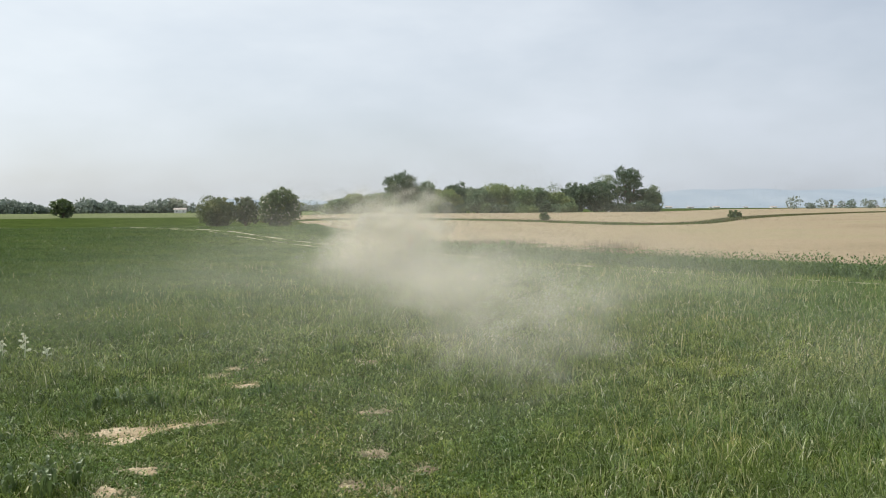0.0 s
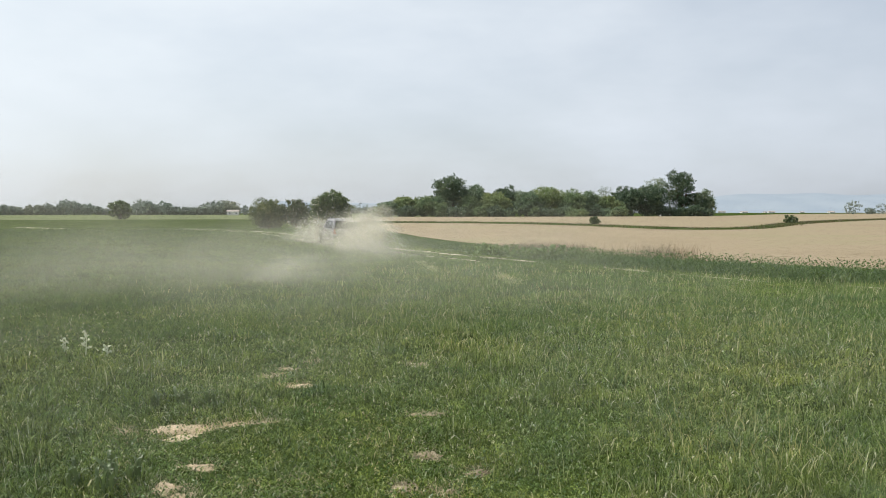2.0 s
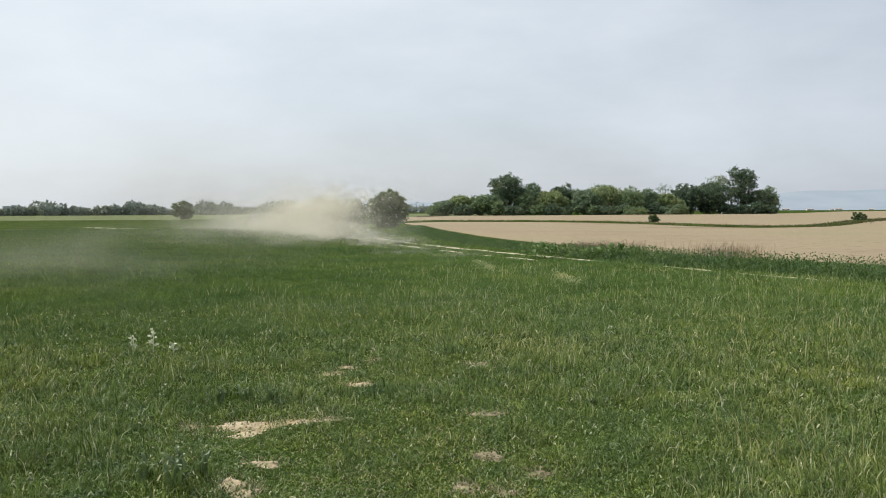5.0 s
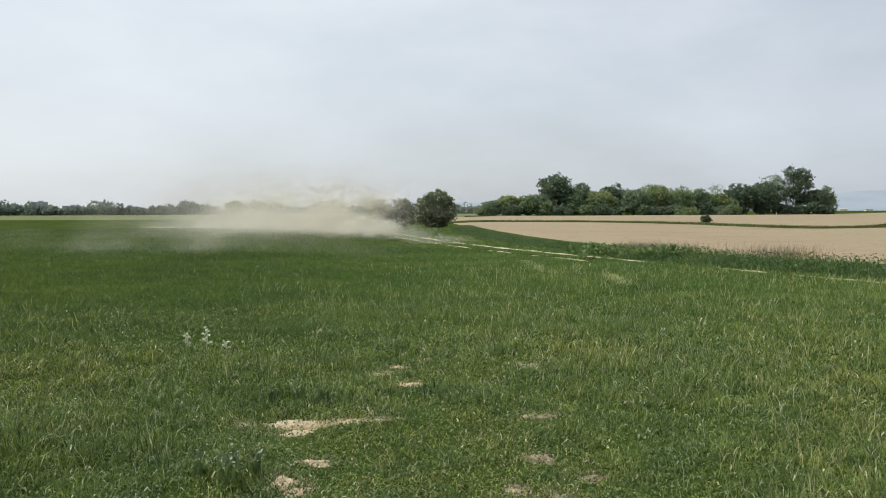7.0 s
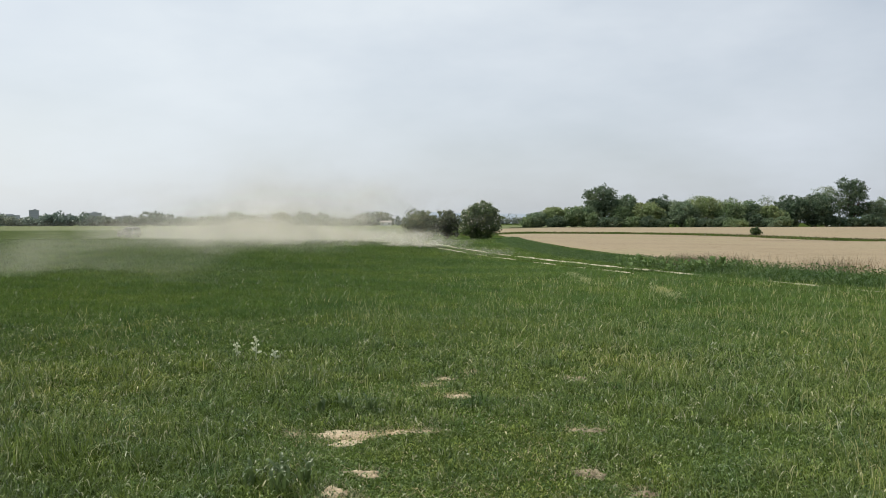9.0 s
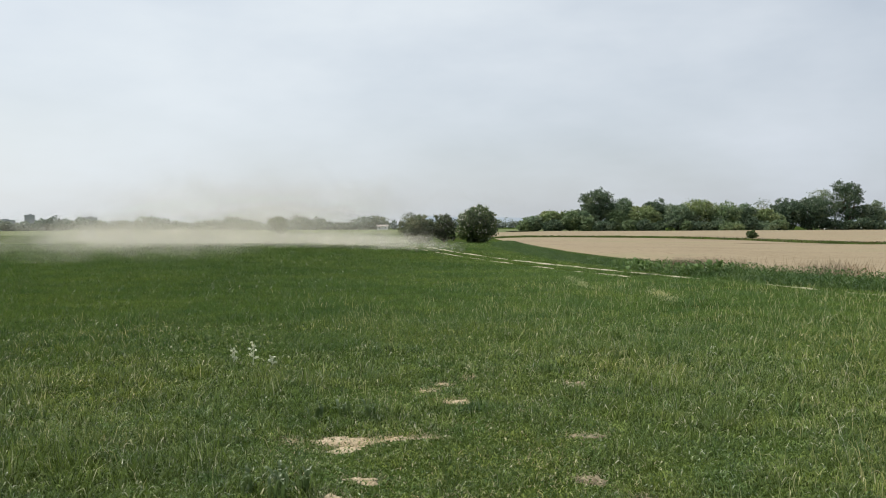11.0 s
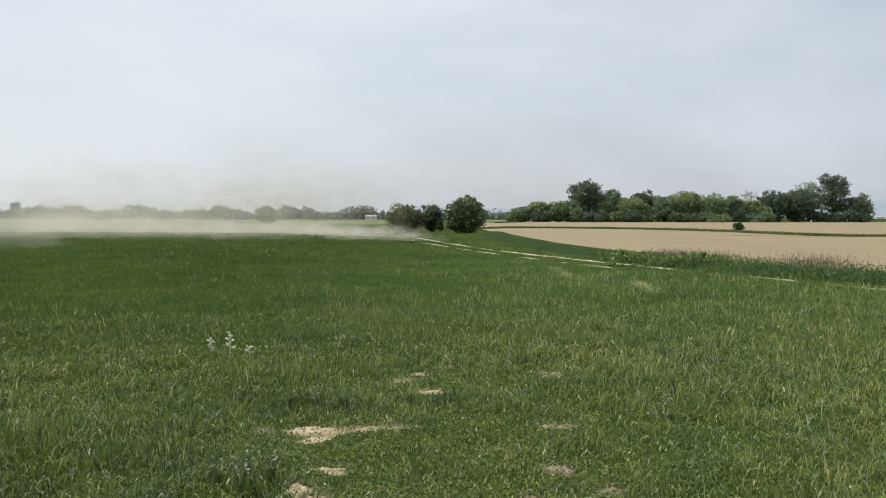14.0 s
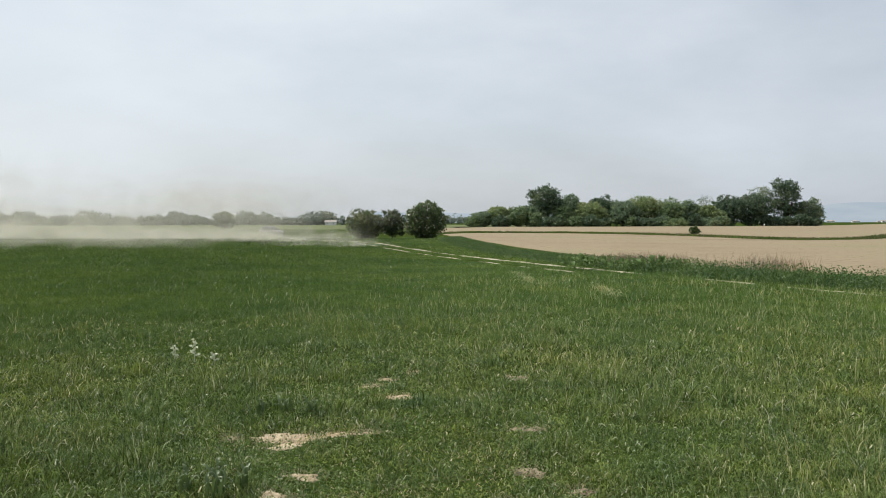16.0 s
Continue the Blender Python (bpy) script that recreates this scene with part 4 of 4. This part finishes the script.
def drive(t):
    """Place on the ground and heading in degrees (0 is +y, to the left positive)."""
    d = np.array(DRIVE)

    def at(u):
        k = int(np.clip(np.searchsorted(d[:, 0], u) - 1, 1, len(d) - 3))
        p0, p1, p2, p3 = d[k - 1], d[k], d[k + 1], d[k + 2]
        w = (u - p1[0]) / (p2[0] - p1[0])
        m1, m2 = (p2 - p0)[1:] / (p2[0] - p0[0]), (p3 - p1)[1:] / (p3[0] - p1[0])
        g = p2[0] - p1[0]
        return ((2 * w**3 - 3 * w**2 + 1) * p1[1:] + (w**3 - 2 * w**2 + w) * g * m1 + (-2 * w**3 + 3 * w**2) * p2[1:] + (w**3 - w**2) * g * m2)
    p, q = at(t), at(t + 0.05)
    return p, math.degrees(math.atan2(-(q - p)[0], (q - p)[1])), float(np.hypot(*(q - p)) / 0.05)


# ---- dust ----
def puff_mesh(name, spread, thick, seed):
    """A rigid puff of dust: small soft veils scattered thickest in the middle, in a few billows. thick: how much a ray through the middle loses."""
    g = np.random.default_rng(seed)
    veils, sides = (85 if spread[0] > 2 else 140), 9
    size = (1.1 if spread[0] > 2 else 0.8) * math.sqrt(spread[0] * spread[2])
    b = g.normal(size=(8, 3)) * 0.75
    c = (b[g.integers(0, 8, veils)] + g.normal(size=(veils, 3)) * 0.62) * np.array(spread)
    u = g.normal(size=(veils, 3))
    u /= np.linalg.norm(u, axis=1)[:, None]
    v = np.cross(u, g.normal(size=(veils, 3)))
    v /= np.linalg.norm(v, axis=1)[:, None]
    s = size * g.uniform(0.6, 1.5, veils)[:, None]
    a = np.arange(sides) * 2 * np.pi / sides
    out = (u[:, None] * np.cos(a)[None, :, None] + v[:, None] * np.sin(a)[None, :, None]) * s[:, None]
    out[:, :, 2] *= 0.6
    V = np.concatenate([c[:, None], c[:, None] + out * 0.5, c[:, None] + out], 1).reshape(-1, 3)
    k, j = np.arange(sides), (np.arange(sides) + 1) % sides
    tri = np.concatenate([np.stack([0 * k, 1 + k, 1 + j], 1), np.stack([1 + k, 1 + sides + k, 1 + sides + j], 1), np.stack([1 + k, 1 + sides + j, 1 + j], 1)])
    F = (np.arange(veils)[:, None, None] * (1 + 2 * sides) + tri[None]).reshape(-1, 3)
    me = mesh_of(name, V, F, M_DUST, True)
    crossed = veils * math.pi * size**2 * 1.17 * 0.5 / (2 * math.pi * 0.97 * spread[0] * math.hypot(0.97 * spread[2], 0.4 * size))
    mid = min(3.4 * thick / crossed, 0.6)
    at = me.attributes.new("veil", "FLOAT", "POINT")
    at.data.foreach_set("value", np.tile(np.r_[mid, np.full(sides, 0.42 * mid), np.zeros(sides)], veils).astype(np.float32))
    return me


def dust():
    """The dust that the wheels raise: each puff lies in the soil of the track until the car has passed, then rises and drifts on the wind."""
    cloud = tagged(new("dust_cloud"), "pale tan dust cloud trailing behind the car", "dust", kind="stuff")
    made = []
    g = random.Random(11)
    # from, to, step of time, lead on the car; spread; thickness; depth in the soil; rise; its growth; wind; settling
    for t0, t1, dt, ahead, spread, thick, deep, rise, grow, wind, side, settle in (
            (-1.6, -0.2, 0.11, 0.0, (4.0, 3.0, 0.75), 0.1, 3.6, (0.1, 0.9), (1.0, 0.05), (-4.2, 1.6), (0.4, 0.6), (3.0, 5.0, 4.0)),
            (-1.7, 0.0, 0.05, 0.0, (0.5, 0.6, 0.3), 0.4, 2.0, (0.05, 0.7), (1.0, 0.05), (-2.6, 0.3), (0.0, 0.25), (1.2, 2.2, 1.2)),
            (-0.75, 0.0, 0.03, 0.3, (0.65, 0.7, 0.5), 1.0, 2.2, (0.3, 2.0), (1.0, 0.0), (-2.0, 1.2), (-0.1, 0.5), (0.4, 0.8, 1.3)),
            (0.1, 0.8, 0.1, 0.0, (0.9, 0.9, 0.3), 0.1, 1.9, (0.1, 0.7), (0.5, 0.2), (-1.6, 0.7), (0.1, 0.3), (1.2, 2.5, 2.5)),
            (0.75, 1.8, 0.045, 0.55, (0.85, 0.8, 0.42), 0.95, 2.1, (0.1, 1.6), (0.9, 0.25), (-0.7, 0.35), (0.1, 0.3), (1.3, 2.3, 2.2)),
            (1.75, 3.2, 0.06, 0.55, (1.15, 1.0, 0.45), 0.85, 2.2, (0.1, 1.8), (0.75, 0.35), (-1.1, 0.45), (0.2, 0.3), (2.6, 4.2, 3.2)),
            (0.9, 3.4, 0.22, 0.0, (1.0, 1.2, 0.12), 0.25, 1.2, (0.0, 0.1), (1.0, 0.0), (-0.3, 0.2), (0.0, 0.1), (2.5, 5.0, 3.0)),
            (3.0, 6.5, 0.35, 0.2, (4.0, 3.2, 1.2), 0.075, 5.0, (0.8, 2.8), (0.6, 0.15), (-2.2, 0.9), (0.0, 0.4), (4.0, 7.0, 6.0)),
            (3.6, 13.0, 0.6, 0.2, (8.0, 5.0, 1.7), 0.2, 8.0, (0.4, 3.0), (0.7, 0.1), (-1.8, 0.9), (-0.2, 0.4), (9.0, 14.0, 8.0)),
            (2.4, 8.0, 0.25, 0.0, (4.6, 4.0, 0.6), 0.24, 3.0, (0.2, 0.9), (1.0, 0.02), (-2.4, 1.1), (-2.6, 1.8), (8.0, 14.0, 8.0)),
            (2.8, 6.6, 0.22, 0.45, (2.6, 2.4, 0.6), 0.36, 3.2, (0.1, 1.4), (0.35, 0.3), (-2.2, 0.8), (0.2, 0.3), (2.5, 4.5, 4.5)),
            (6.6, 13.0, 0.25, 0.45, (3.4, 2.8, 0.7), 0.28, 3.2, (0.1, 1.9), (0.8, 0.05), (-1.8, 0.8), (0.2, 0.3), (4.0, 9.0, 7.0)),
            (1.9, 3.3, 0.14, 0.0, (1.2, 1.2, 0.2), 0.3, 1.5, (0.0, 0.25), (1.0, 0.0), (-0.15, 0.1), (0.0, 0.1), (5.0, 7.0, 3.0)),
            (2.6, 5.6, 0.18, 0.1, (1.9, 1.5, 0.3), 0.45, 2.0, (0.1, 0.6), (1.0, 0.02), (-0.3, 0.2), (0.0, 0.2), (7.5, 12.0, 9.0)),
            (3.4, 8.5, 0.25, 0.2, (3.2, 2.6, 0.4), 0.36, 2.8, (0.1, 0.8), (1.0, 0.02), (-0.6, 0.3), (0.0, 0.2), (9.0, 14.0, 8.0))):
        meshes = [puff_mesh("puff", spread, thick, 10 + k) for k in range(3)]
        te = t0
        while te < t1:
            p, head, speed = drive(te + ahead)
            ob = new("puff", g.choice(meshes))
            ob.parent = cloud
            made.append((ob, grow, te + g.uniform(-0.05, 0.1), p[0] + g.gauss(0, 0.5), p[1] + g.gauss(0, 0.6), deep, g.uniform(*rise),
                         min(g.gauss(*wind), -0.1), g.gauss(*side), (g.uniform(*settle[:2]), settle[2]), g.uniform(0, 360), g.gauss(0, 5)))
            te += dt
    return made


def motions(vehicle, wheels, puffs):
    rows = []
    for k in range(0, 33):
        t = k / 2
        p, head, _ = drive(t)
        q = p + 1.3 * np.array([-math.sin(radians(head)), math.cos(radians(head))])
        b = p - 1.3 * np.array([-math.sin(radians(head)), math.cos(radians(head))])
        zf, zb = float(hh(*q)), float(hh(*b))
        rows.append((t, pose(p[0], p[1], (zf + zb) / 2, math.degrees(math.atan2(zf - zb, 2.6)), 0, head)))
    walk(vehicle, rows)
    spin, turns = 0.0, [0.0]
    for k in range(1, 481):
        spin -= drive(k / 30)[2] / 30 / 0.36
        turns.append(spin)
    for w in wheels:
        x, y, z = w.location
        walk(w, [(k / 30, pose(x, y, z, math.degrees(a), 0, 0)) for k, a in enumerate(turns)])
    for ob, grow, te, x, y, R, rise, vx, vy, settle, turn, spin in puffs:
        def place(t):
            a = t - te
            if a <= 0:
                return pose(x, y, float(hh(x, y)) - R, 0, 0, turn)
            up = 1 - math.exp(-a / 0.2)
            drift = a - 0.5 * (1 - math.exp(-a / 0.5))
            px, py = x + vx * drift, y + vy * drift
            sink = max(0, min(1, (a - settle[0]) / settle[1])) ** 1.5
            return pose(px, py, float(hh(px, py)) - R + up * (R + min(rise * (grow[0] + grow[1] * a), 7.5)) * (1 - sink), 0, 0, turn + spin * a)
        ts = sorted({0.0, 16.0} | {round(min(max(te + d, 0), 16), 1) for d in (0, 0.2, 0.5, 0.9, 1.5, 2.5, 4, 6, 9, 12)})
        walk(ob, [(t, place(t)) for t in ts])


ground()
fields()
far_meadow()
bank()
sand_patches()
ruts()
hills()
houses()
far_town()
near_bushes()
copse()
far_trees()
verge()
docks()
woolly_weed()
strap_weeds()
meadow()
the_car, the_wheels = car()
the_puffs = dust()
motions(the_car, the_wheels, the_puffs)
